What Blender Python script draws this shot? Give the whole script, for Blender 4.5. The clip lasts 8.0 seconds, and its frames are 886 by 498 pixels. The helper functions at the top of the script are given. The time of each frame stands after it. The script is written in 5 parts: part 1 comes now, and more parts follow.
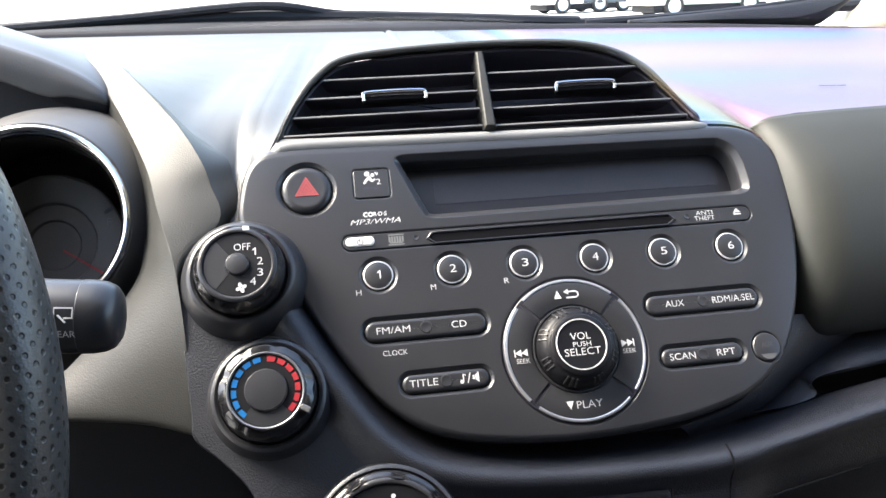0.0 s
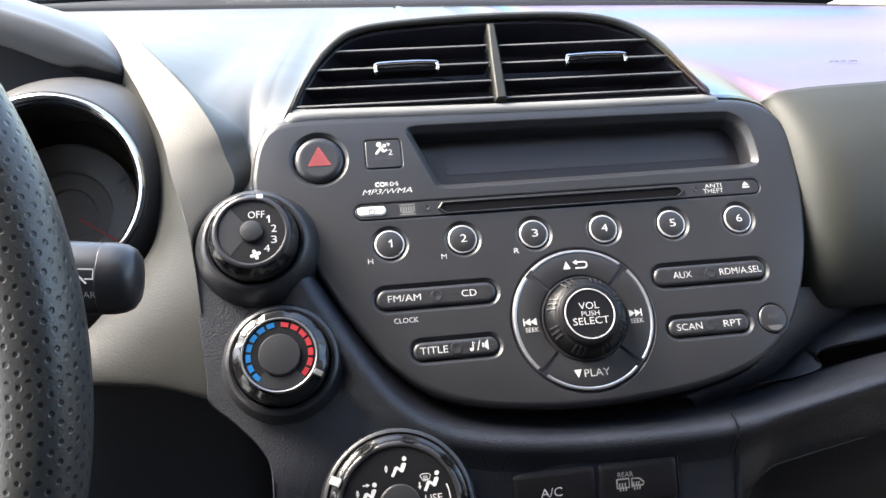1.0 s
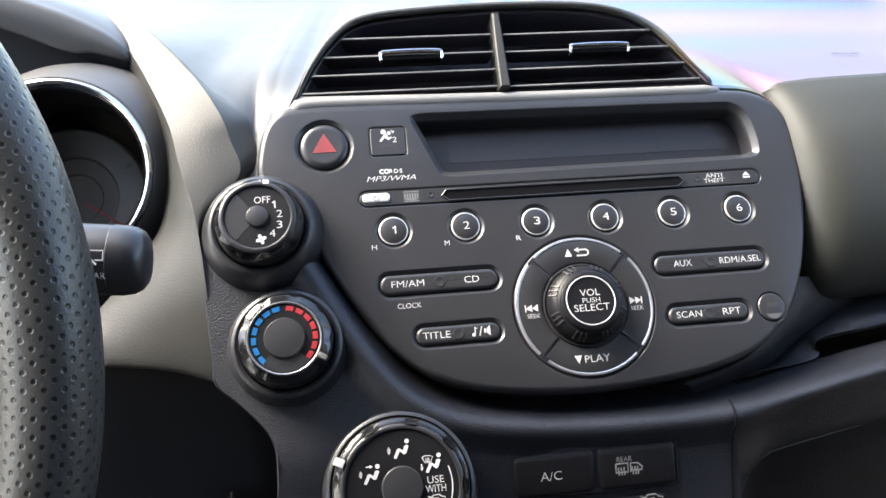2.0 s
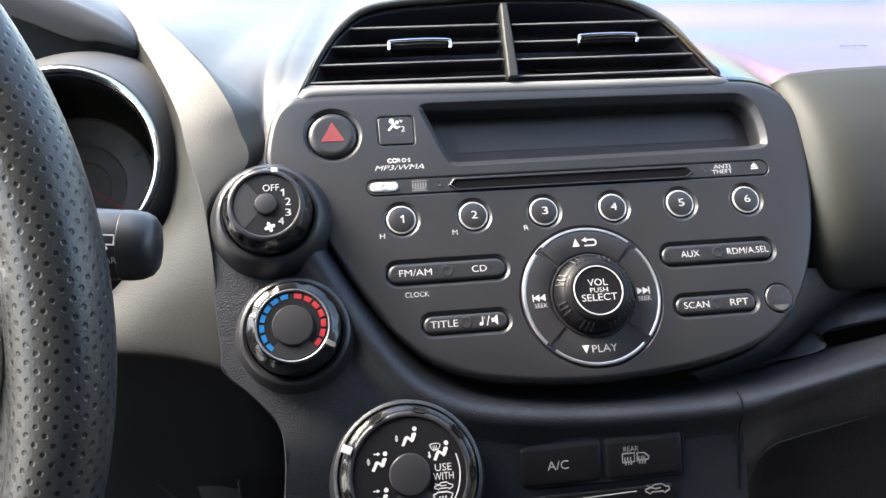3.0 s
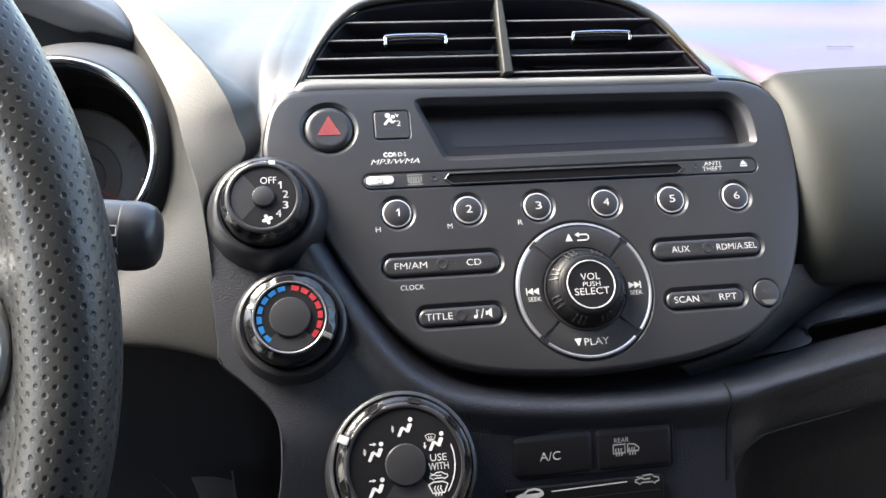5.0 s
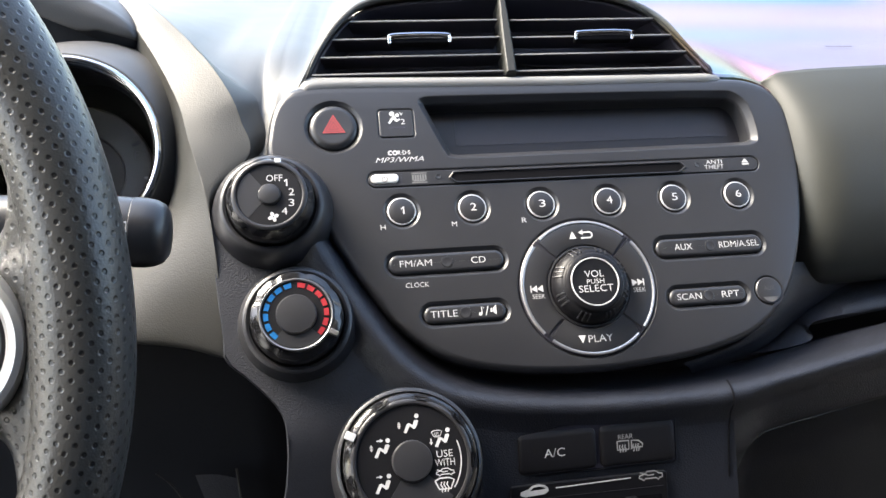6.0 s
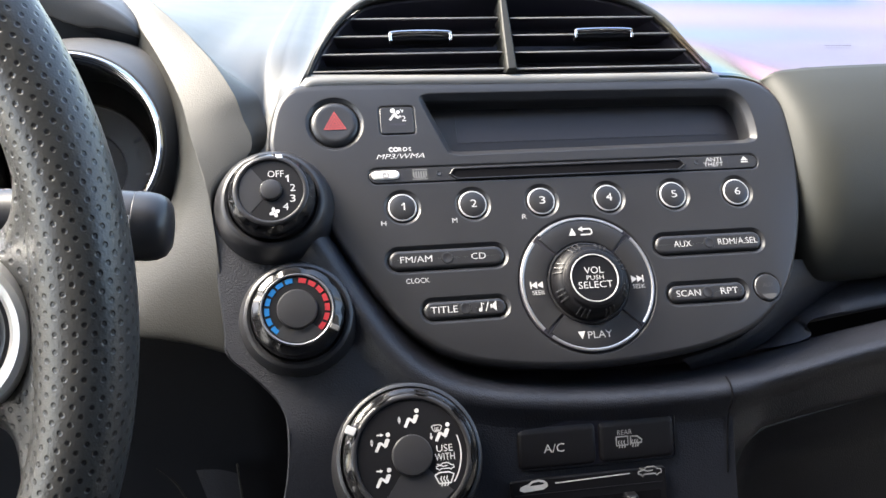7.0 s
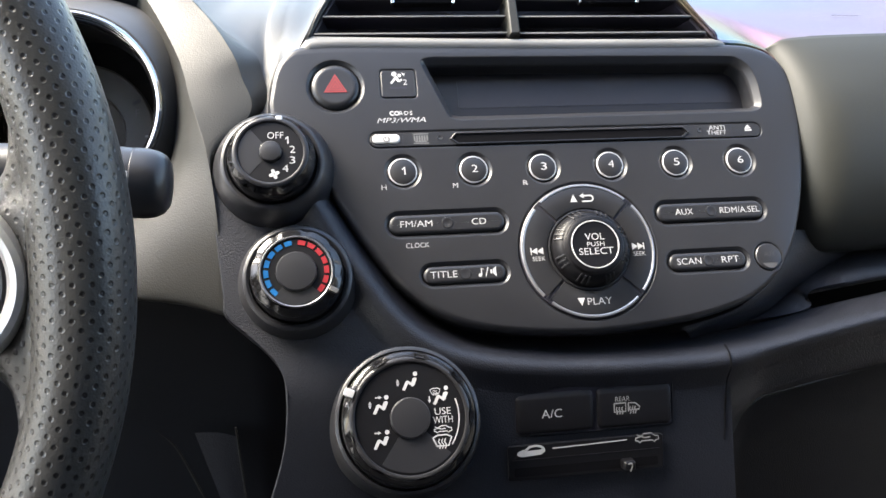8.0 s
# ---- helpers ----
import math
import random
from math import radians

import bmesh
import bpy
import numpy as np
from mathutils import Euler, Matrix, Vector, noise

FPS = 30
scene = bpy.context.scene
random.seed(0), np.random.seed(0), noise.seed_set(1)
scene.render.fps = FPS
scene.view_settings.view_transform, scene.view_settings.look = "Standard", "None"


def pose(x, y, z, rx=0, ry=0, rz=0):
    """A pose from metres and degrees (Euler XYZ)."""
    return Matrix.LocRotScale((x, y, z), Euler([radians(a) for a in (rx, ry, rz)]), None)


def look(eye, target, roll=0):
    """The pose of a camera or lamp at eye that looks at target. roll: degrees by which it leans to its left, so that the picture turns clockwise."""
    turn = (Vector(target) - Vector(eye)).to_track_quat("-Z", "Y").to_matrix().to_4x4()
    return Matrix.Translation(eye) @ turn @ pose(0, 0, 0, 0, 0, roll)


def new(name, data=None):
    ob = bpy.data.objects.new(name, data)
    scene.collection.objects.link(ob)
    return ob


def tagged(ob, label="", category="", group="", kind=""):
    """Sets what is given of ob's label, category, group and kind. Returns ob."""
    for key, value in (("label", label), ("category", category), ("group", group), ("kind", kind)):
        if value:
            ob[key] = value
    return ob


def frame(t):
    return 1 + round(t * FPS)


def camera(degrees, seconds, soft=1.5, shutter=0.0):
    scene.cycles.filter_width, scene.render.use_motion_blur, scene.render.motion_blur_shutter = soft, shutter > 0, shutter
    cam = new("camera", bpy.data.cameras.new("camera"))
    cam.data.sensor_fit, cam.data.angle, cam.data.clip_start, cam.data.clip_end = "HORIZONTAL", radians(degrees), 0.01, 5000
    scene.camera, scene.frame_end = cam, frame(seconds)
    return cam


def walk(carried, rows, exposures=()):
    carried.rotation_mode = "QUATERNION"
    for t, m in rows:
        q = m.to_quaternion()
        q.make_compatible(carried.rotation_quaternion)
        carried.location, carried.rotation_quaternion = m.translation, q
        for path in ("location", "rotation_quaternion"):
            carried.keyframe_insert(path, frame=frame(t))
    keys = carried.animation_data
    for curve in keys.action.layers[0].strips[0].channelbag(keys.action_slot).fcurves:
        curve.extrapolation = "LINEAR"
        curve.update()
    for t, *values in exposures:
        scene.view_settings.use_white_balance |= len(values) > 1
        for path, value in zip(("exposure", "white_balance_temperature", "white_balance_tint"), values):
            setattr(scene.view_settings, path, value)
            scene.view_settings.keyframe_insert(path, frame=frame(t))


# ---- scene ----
cam = camera(59.03, 8.0)
PATH = [
    (0, -0.02, -0.3578, 1.0804, 71.57, 1.83, -8.91),
    (0.5, -0.0201, -0.3615, 1.079, 71.21, 1.78, -8.49),
    (1, -0.0234, -0.3636, 1.0768, 70.2, 1.56, -8.36),
    (1.5, -0.0246, -0.3672, 1.0765, 69.83, 1.35, -8.29),
    (3, -0.0282, -0.3697, 1.0727, 69.36, 0.95, -7.88),
    (3.5, -0.03, -0.3723, 1.0715, 69.43, 1.1, -7.51),
    (4, -0.0304, -0.3748, 1.0729, 69.7, 1.09, -6.08),
    (4.5, -0.0324, -0.3739, 1.0716, 69.11, 0.52, -7.52),
    (4.7, -0.033, -0.3731, 1.0734, 69.01, 0.27, -8.36),
    (6, -0.0402, -0.3746, 1.0722, 69.13, 0.02, -9.3),
    (6.5, -0.0404, -0.3759, 1.0705, 69.32, -0.05, -9.32),
    (7, -0.0408, -0.3772, 1.0705, 69.22, -0.11, -9.25),
    (7.5, -0.043, -0.3767, 1.066, 68.95, -0.16, -9.12),
    (8, -0.0409, -0.3778, 1.064, 67.57, -0.69, -9.02),
]
walk(cam, [(t, pose(*row)) for t, *row in PATH], exposures=[(0.0, 3.07, 7000, 10), (3.0, 3.02, 7000, 10), (6.5, 3.0, 7050, 10), (8.0, 2.92, 7050, 10)])

# ---- world and light ----
SUN_DIR = Vector((-0.62, 0.22, 0.76)).normalized()
world = bpy.data.worlds.new("world")
scene.world = world
world.use_nodes = True
wn = world.node_tree.nodes
sky = wn.new("ShaderNodeTexSky")
sky.sky_type = "NISHITA"
sky.sun_disc = False
sky.sun_elevation = math.asin(SUN_DIR.z)
sky.sun_rotation = math.atan2(SUN_DIR.x, SUN_DIR.y)
sky.dust_density = 2.0
wn["Background"].inputs["Strength"].default_value = 0.15
world.node_tree.links.new(sky.outputs["Color"], wn["Background"].inputs["Color"])
sun = new("sun", bpy.data.lights.new("sun", "SUN"))
sun.data.energy = 2.6
sun.data.angle = radians(38)
sun.data.color = (1.0, 0.95, 0.87)
sun.matrix_basis = look((0, 0, 3), Vector((0, 0, 3)) - SUN_DIR)

# ---- materials ----
def mat(name, base, rough=0.5, metal=0.0, bump=0.0, size=0.002, vary=0.1, coat=0.0, kind="noise", stain=0.05, spec=0.5):
    """A surface with colour variation at two scales, a fine relief of that size in metres, and its gloss."""
    m = bpy.data.materials.new(name)
    m.use_nodes = True
    nt = m.node_tree
    n, l = nt.nodes, nt.links
    p = n["Principled BSDF"]
    p.inputs["Metallic"].default_value = metal
    p.inputs["Specular IOR Level"].default_value = spec
    p.inputs["Coat Weight"].default_value = coat
    p.inputs["Coat Roughness"].default_value = 0.05
    co = n.new("ShaderNodeTexCoord")
    big = n.new("ShaderNodeTexNoise")
    big.inputs["Scale"].default_value = 1 / stain
    big.inputs["Detail"].default_value = 5
    l.new(co.outputs["Object"], big.inputs["Vector"])
    ramp = n.new("ShaderNodeMapRange")
    ramp.inputs["From Min"].default_value, ramp.inputs["From Max"].default_value = 0.3, 0.7
    ramp.inputs["To Min"].default_value, ramp.inputs["To Max"].default_value = 1 - vary, 1 + vary
    l.new(big.outputs["Fac"], ramp.inputs["Value"])
    mix = n.new("ShaderNodeVectorMath")
    mix.operation = "SCALE"
    mix.inputs[0].default_value = base
    l.new(ramp.outputs["Result"], mix.inputs["Scale"])
    l.new(mix.outputs["Vector"], p.inputs["Base Color"])
    rr = n.new("ShaderNodeMapRange")
    rr.inputs["To Min"].default_value, rr.inputs["To Max"].default_value = max(0.02, rough * 0.85), min(1, rough * 1.15)
    l.new(big.outputs["Fac"], rr.inputs["Value"])
    l.new(rr.outputs["Result"], p.inputs["Roughness"])
    if bump:
        b = n.new("ShaderNodeBump")
        b.inputs["Strength"].default_value = bump
        b.inputs["Distance"].default_value = size * 0.3
        if kind == "leather":
            warp = n.new("ShaderNodeTexNoise")
            warp.inputs["Scale"].default_value = 0.6 / size
            l.new(co.outputs["Object"], warp.inputs["Vector"])
            add = n.new("ShaderNodeVectorMath")
            add.operation = "MULTIPLY_ADD"
            add.inputs[1].default_value = (size * 0.5,) * 3
            l.new(warp.outputs["Color"], add.inputs[0])
            l.new(co.outputs["Object"], add.inputs[2])
            fine = n.new("ShaderNodeTexVoronoi")
            fine.feature = "SMOOTH_F1"
            fine.inputs["Smoothness"].default_value = 0.2
            fine.inputs["Scale"].default_value = 1 / size
            l.new(add.outputs["Vector"], fine.inputs["Vector"])
            b.invert = True
            l.new(fine.outputs["Distance"], b.inputs["Height"])
        else:
            fine = n.new("ShaderNodeTexNoise")
            fine.inputs["Scale"].default_value = 1 / size
            fine.inputs["Detail"].default_value = 3
            l.new(co.outputs["Object"], fine.inputs["Vector"])
            l.new(fine.outputs["Fac"], b.inputs["Height"])
        l.new(b.outputs["Normal"], p.inputs["Normal"])
    return m


BEZEL = mat("charcoal_plastic", (0.0175, 0.0179, 0.0205), 0.34, bump=0.15, size=0.0006, vary=0.06)
BUTTON = mat("button_plastic", (0.0165, 0.0168, 0.0190), 0.34, bump=0.08, size=0.0005, vary=0.08)
GRAIN = mat("dark_grained_plastic", (0.0105, 0.0117, 0.0165), 0.42, bump=0.7, size=0.0008, kind="leather", vary=0.1, spec=0.45)
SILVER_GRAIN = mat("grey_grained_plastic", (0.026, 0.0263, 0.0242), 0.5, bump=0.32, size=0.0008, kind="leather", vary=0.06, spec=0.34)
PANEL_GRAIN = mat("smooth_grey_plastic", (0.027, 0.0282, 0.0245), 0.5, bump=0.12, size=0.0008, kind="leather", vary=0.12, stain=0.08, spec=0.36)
VISOR_GRAIN = mat("visor_plastic", (0.046, 0.046, 0.047), 0.46, bump=0.10, size=0.0011, kind="leather", vary=0.08)
# dash plastic with the sun on the sill put into a paler base
SUNLIT_SILL = mat("sunlit_sill_plastic", (0.15, 0.15, 0.147), 0.5, bump=0.1, size=0.001, kind="leather", vary=0.06)
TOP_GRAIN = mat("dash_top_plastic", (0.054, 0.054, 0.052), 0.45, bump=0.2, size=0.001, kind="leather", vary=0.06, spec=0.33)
# a thin-film layer on the top pad's right side, with a faint sheen of colours
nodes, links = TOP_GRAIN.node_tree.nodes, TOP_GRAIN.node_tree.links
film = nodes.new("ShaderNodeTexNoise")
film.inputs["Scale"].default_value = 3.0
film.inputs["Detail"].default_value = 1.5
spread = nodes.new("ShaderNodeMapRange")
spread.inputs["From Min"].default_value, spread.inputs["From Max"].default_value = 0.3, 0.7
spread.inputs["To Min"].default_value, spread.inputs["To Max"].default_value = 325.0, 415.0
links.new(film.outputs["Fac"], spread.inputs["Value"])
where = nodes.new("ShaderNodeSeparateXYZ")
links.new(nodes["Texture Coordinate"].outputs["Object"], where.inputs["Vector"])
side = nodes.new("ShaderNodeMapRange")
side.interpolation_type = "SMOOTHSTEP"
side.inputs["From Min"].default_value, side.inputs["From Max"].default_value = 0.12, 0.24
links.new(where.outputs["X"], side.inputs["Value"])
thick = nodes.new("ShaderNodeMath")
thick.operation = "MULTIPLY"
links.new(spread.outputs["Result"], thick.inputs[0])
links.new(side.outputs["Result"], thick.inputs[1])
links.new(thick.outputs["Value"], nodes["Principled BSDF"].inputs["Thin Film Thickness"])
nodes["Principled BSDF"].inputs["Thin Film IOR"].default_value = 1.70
DARK = mat("black_plastic", (0.0105, 0.0115, 0.015), 0.65, bump=0.2, size=0.001, vary=0.15, spec=0.2)
DIAL_BLACK = mat("dial_black", (0.0055, 0.0055, 0.0068), 0.42, bump=0.08, size=0.0005, vary=0.08, spec=0.22)
VENT_BLACK = mat("vent_black", (0.022, 0.021, 0.031), 0.4, vary=0.1)
GLOSS = mat("gloss_black", (0.008, 0.008, 0.009), 0.2, vary=0.1, coat=0.2)
CHROME = mat("chrome", (0.62, 0.62, 0.63), 0.10, metal=1.0, vary=0.03)
DARK_CHROME = mat("dark_chrome", (0.35, 0.35, 0.36), 0.15, metal=1.0, vary=0.05)
SATIN_RING = mat("satin_ring", (0.42, 0.42, 0.43), 0.32, metal=0.8, vary=0.06)
DARK_RING = mat("dark_satin_ring", (0.020, 0.020, 0.022), 0.3, metal=0.0, vary=0.08)
TEMP_RING = mat("grey_satin_ring", (0.22, 0.22, 0.225), 0.3, metal=0.7, vary=0.08)
SILVER = mat("silver_paint", (0.62, 0.62, 0.61), 0.3, metal=0.6, vary=0.04, stain=0.02)
GREY_RING = mat("grey_line_paint", (0.42, 0.42, 0.43), 0.35, metal=0.3, vary=0.05)
WHITE = mat("white_print", (0.45, 0.45, 0.45), 0.5, vary=0.08, stain=0.004)
POWER_WHITE = mat("white_plastic", (0.55, 0.55, 0.54), 0.4, vary=0.05, stain=0.01)
DIM = mat("grey_print", (0.24, 0.24, 0.24), 0.5, vary=0.08, stain=0.004)
GREY_DIM = mat("faint_print_and_lit_edge", (0.12, 0.12, 0.12), 0.5)
# paler grey for the socket cover's notch and letters
NOTCH_GREY = mat("notch_grey_rubber", (0.055, 0.055, 0.057), 0.5)
FADED_RED = mat("faded_red_print", (0.13, 0.020, 0.023), 0.5)
HAZARD_RED = mat("hazard_red_print", (0.22, 0.022, 0.025), 0.5, vary=0.12, stain=0.004)
NEEDLE = mat("needle_red", (0.30, 0.02, 0.025), 0.5)
RED = mat("red_print", (0.26, 0.018, 0.024), 0.5, vary=0.08, stain=0.004, spec=0.2)
BLUE = mat("blue_print", (0.002, 0.095, 0.26), 0.5, vary=0.08, stain=0.004, spec=0.2)
SCREEN = mat("display_window", (0.007, 0.007, 0.010), 0.36, vary=0.1)
LCD = mat("display_panel", (0.014, 0.014, 0.020), 0.42, vary=0.08)
DIAL_GREY = mat("dial_grey", (0.060, 0.055, 0.052), 0.5, vary=0.12, stain=0.02)
SLOT = mat("slot_dark", (0.004, 0.004, 0.005), 0.9, vary=0.1, spec=0.05)
SLATE = mat("pale_concrete", (0.50, 0.49, 0.46), 0.9, bump=0.4, size=0.02, vary=0.15, stain=2.0)
FABRIC = mat("headliner", (0.40, 0.37, 0.29), 0.9, bump=0.3, size=0.003)
TRIMGREY = mat("door_trim", (0.12, 0.12, 0.12), 0.6, bump=0.3, size=0.002, kind="leather")
WHITE_CAR = mat("white_car_paint", (0.75, 0.75, 0.75), 0.25, coat=0.5, vary=0.03)
BEIGE_CAR = mat("beige_car_paint", (0.42, 0.40, 0.34), 0.3, metal=0.3, coat=0.5, vary=0.03)
DARK_CAR = mat("dark_car_paint", (0.03, 0.032, 0.04), 0.25, coat=0.5, vary=0.03)
TYRE = mat("tyre_rubber", (0.02, 0.02, 0.02), 0.8, bump=0.3, size=0.01)


def leather_dots():
    """Black leather with rows of punched holes, laid out by the UV map in metres."""
    m = mat("perforated_leather", (0.038, 0.0378, 0.0362), 0.34, bump=0.2, size=0.0008, kind="leather", vary=0.1)
    nt = m.node_tree
    n, l = nt.nodes, nt.links
    p = n["Principled BSDF"]
    uv = n.new("ShaderNodeTexCoord")
    sep = n.new("ShaderNodeSeparateXYZ")
    l.new(uv.outputs["UV"], sep.inputs["Vector"])

    def op(kind, a, b=None):
        o = n.new("ShaderNodeMath")
        o.operation = kind
        for i, v in enumerate((a, b)):
            if v is None:
                continue
            if isinstance(v, (int, float)):
                o.inputs[i].default_value = v
            else:
                l.new(v, o.inputs[i])
        return o.outputs["Value"]

    step_u, step_v = 0.0049, 0.0027
    vv = op("DIVIDE", sep.outputs["Y"], step_v)
    row = op("FLOOR", vv)
    shift = op("MULTIPLY", op("FLOORED_MODULO", row, 2.0), 0.5)
    uu = op("ADD", op("DIVIDE", sep.outputs["X"], step_u), shift)
    du = op("MULTIPLY", op("SUBTRACT", op("FRACT", uu), 0.5), step_u)
    dv = op("MULTIPLY", op("SUBTRACT", op("FRACT", vv), 0.5), step_v)
    dist = op("SQRT", op("ADD", op("MULTIPLY", du, du), op("MULTIPLY", dv, dv)))
    hole = n.new("ShaderNodeMapRange")
    hole.interpolation_type = "SMOOTHSTEP"
    hole.inputs["From Min"].default_value, hole.inputs["From Max"].default_value = 0.00058, 0.00084
    l.new(dist, hole.inputs["Value"])
    col = n.new("ShaderNodeMix")
    col.data_type = "RGBA"
    col.inputs["A"].default_value = (0.004, 0.004, 0.004, 1)
    src = p.inputs["Base Color"].links[0].from_socket
    l.new(hole.outputs["Result"], col.inputs["Factor"])
    l.new(src, col.inputs["B"])
    l.new(col.outputs["Result"], p.inputs["Base Color"])
    dent = n.new("ShaderNodeMapRange")
    dent.interpolation_type = "SMOOTHSTEP"
    dent.inputs["From Min"].default_value, dent.inputs["From Max"].default_value = 0.0004, 0.0010
    l.new(dist, dent.inputs["Value"])
    b = n.new("ShaderNodeBump")
    b.inputs["Strength"].default_value = 0.36
    b.inputs["Distance"].default_value = 0.0007
    l.new(dent.outputs["Result"], b.inputs["Height"])
    old = p.inputs["Normal"].links[0].from_socket
    l.new(old, b.inputs["Normal"])
    l.new(b.outputs["Normal"], p.inputs["Normal"])
    return m


LEATHER = leather_dots()


def glass_sheet(name, tint, gloss):
    m = bpy.data.materials.new(name)
    m.use_nodes = True
    n, l = m.node_tree.nodes, m.node_tree.links
    n.remove(n["Principled BSDF"])
    clear, shine, mixer = n.new("ShaderNodeBsdfTransparent"), n.new("ShaderNodeBsdfGlossy"), n.new("ShaderNodeMixShader")
    clear.inputs["Color"].default_value = tint
    shine.inputs["Roughness"].default_value = 0.02
    mixer.inputs["Fac"].default_value = gloss
    l.new(clear.outputs[0], mixer.inputs[1])
    l.new(shine.outputs[0], mixer.inputs[2])
    l.new(mixer.outputs[0], n["Material Output"].inputs["Surface"])
    return m


GLASS = glass_sheet("window_glass", (0.93, 0.96, 0.95, 1), 0.05)
LENS = glass_sheet("gauge_lens", (0.88, 0.87, 0.86, 1), 0.012)

# ---- shapes ----
MM = 0.001
LEANING = radians(37)  # the radio's face leans back by this
FACE = Matrix.Translation((0, 0, 0.95)) @ Matrix((
    (1, 0, 0, 0), (0, math.sin(LEANING), -math.cos(LEANING), 0), (0, math.cos(LEANING), math.sin(LEANING), 0), (0, 0, 0, 1)))


def at(u, v, w=0.0, turn=0.0):
    """A place on the radio's face: millimetres to the right, up and out of it."""
    return FACE @ Matrix.Translation((u * MM, v * MM, w * MM)) @ Matrix.Rotation(radians(turn), 4, "Z")


def finish(name, bm, material, sharp=32):
    bmesh.ops.recalc_face_normals(bm, faces=bm.faces)
    me = bpy.data.meshes.new(name)
    bm.to_mesh(me)
    bm.free()
    for f in me.polygons:
        f.use_smooth = True
    me.set_sharp_from_angle(angle=radians(sharp))
    if material:
        me.materials.append(material)
    return new(name, me)


def thing(name, m, label, category, group="", kind=""):
    return tagged(place(new(name), m), label, category, group, kind)


def place(ob, m):
    ob.matrix_basis = m
    return ob


def part(name, bm, material, parent, label="", m=None, sharp=32):
    ob = finish(name, bm, material, sharp)
    ob.parent = parent
    if m is not None:
        ob.matrix_basis = m
    return tagged(ob, label)


def circle(r, n=40, cx=0.0, cy=0.0):
    return [(cx + r * math.cos(2 * math.pi * i / n), cy + r * math.sin(2 * math.pi * i / n)) for i in range(n)]


def rrect(w, h, r, n=6, cx=0.0, cy=0.0):
    out = []
    for k, (sx, sy) in enumerate(((1, 1), (-1, 1), (-1, -1), (1, -1))):
        for i in range(n + 1):
            a = math.pi / 2 * (k + i / n)
            out.append((cx + sx * (w / 2 - r) + r * math.cos(a), cy + sy * (h / 2 - r) + r * math.sin(a)))
    return out


def catmull(pts, per=6, closed=True):
    out, n = [], len(pts)
    for i in range(n if closed else n - 1):
        if closed:
            q = [pts[(i + k) % n] for k in (-1, 0, 1, 2)]
        else:
            q = [pts[min(max(i + k, 0), n - 1)] for k in (-1, 0, 1, 2)]
        for j in range(per):
            t = j / per
            out.append(tuple(0.5 * (2 * b + (c - a) * t + (2 * a - 5 * b + 4 * c - d) * t * t + (3 * b - a - 3 * c + d) * t ** 3)
                             for a, b, c, d in zip(*q)))
    if not closed:
        out.append(tuple(pts[-1]))
    return out


def inset(loop, d):
    """The loop (anticlockwise) moved inwards by d."""
    n, out = len(loop), []
    for i in range(n):
        a, b, c = (Vector(loop[(i + k) % n][:2]) for k in (-1, 0, 1))
        e, f = (b - a), (c - b)
        e = e.normalized() if e.length > 1e-9 else f.normalized()
        f = f.normalized() if f.length > 1e-9 else e
        t = (e + f).normalized()
        k = max(0.5, t.dot(f))
        out.append((b.x - t.y * d / k, b.y + t.x * d / k))
    return out


def ring(bm, loop, z):
    return [bm.verts.new((x * MM, y * MM, z * MM)) for x, y in loop]


def skin(bm, a, b, closed=True):
    n = len(a)
    for i in range(n if closed else n - 1):
        j = (i + 1) % n
        bm.faces.new((a[i], a[j], b[j], b[i]))


def stack(loop, levels, bm=None, bottom=False, top=True):
    """A solid over a loop in millimetres: rings of (inset, height), joined, and closed on top."""
    bm = bm or bmesh.new()
    rings = [ring(bm, inset(loop, d) if d else loop, z) for d, z in levels]
    for a, b in zip(rings, rings[1:]):
        skin(bm, a, b)
    if top:
        d, z = levels[-1]
        flat = ring(bm, inset(loop, d + 0.08), z)
        skin(bm, rings[-1], flat)
        bm.faces.new(flat)
    if bottom:
        bm.faces.new(rings[0][::-1])
    return bm


def lathe(profile, n=64, wave=None, bm=None):
    """Turns a profile of (radius, height) in millimetres round the third axis. wave: a factor on the radius by angle and step."""
    bm = bm or bmesh.new()
    rings = []
    for k, (r, z) in enumerate(profile):
        if r < 1e-6:
            rings.append([bm.verts.new((0, 0, z * MM))])
            continue
        rings.append([])
        for i in range(n):
            a = 2 * math.pi * i / n
            s = r * (wave(a, k) if wave else 1)
            rings[-1].append(bm.verts.new((s * MM * math.cos(a), s * MM * math.sin(a), z * MM)))
    for a, b in zip(rings, rings[1:]):
        if len(a) == 1 or len(b) == 1:
            one, many = (a[0], b) if len(a) == 1 else (b[0], a)
            for i in range(n):
                bm.faces.new((many[i], many[(i + 1) % n], one))
        else:
            skin(bm, a, b)
    return bm


def fan_arc(r0, r1, a0, a1, z, n=16, bm=None, thick=0.12):
    """A flat piece of a ring, from angle to angle in degrees."""
    bm = bm or bmesh.new()
    rows = []
    for i in range(n + 1):
        a = radians(a0 + (a1 - a0) * i / n)
        rows.append([bm.verts.new((r * MM * math.cos(a), r * MM * math.sin(a), q * MM)) for r, q in
                     ((r0, z - thick), (r0, z), (r1, z), (r1, z - thick))])
    for a, b in zip(rows, rows[1:]):
        skin(bm, a, b, closed=True)
    bm.faces.new(rows[0])
    bm.faces.new(rows[-1][::-1])
    return bm


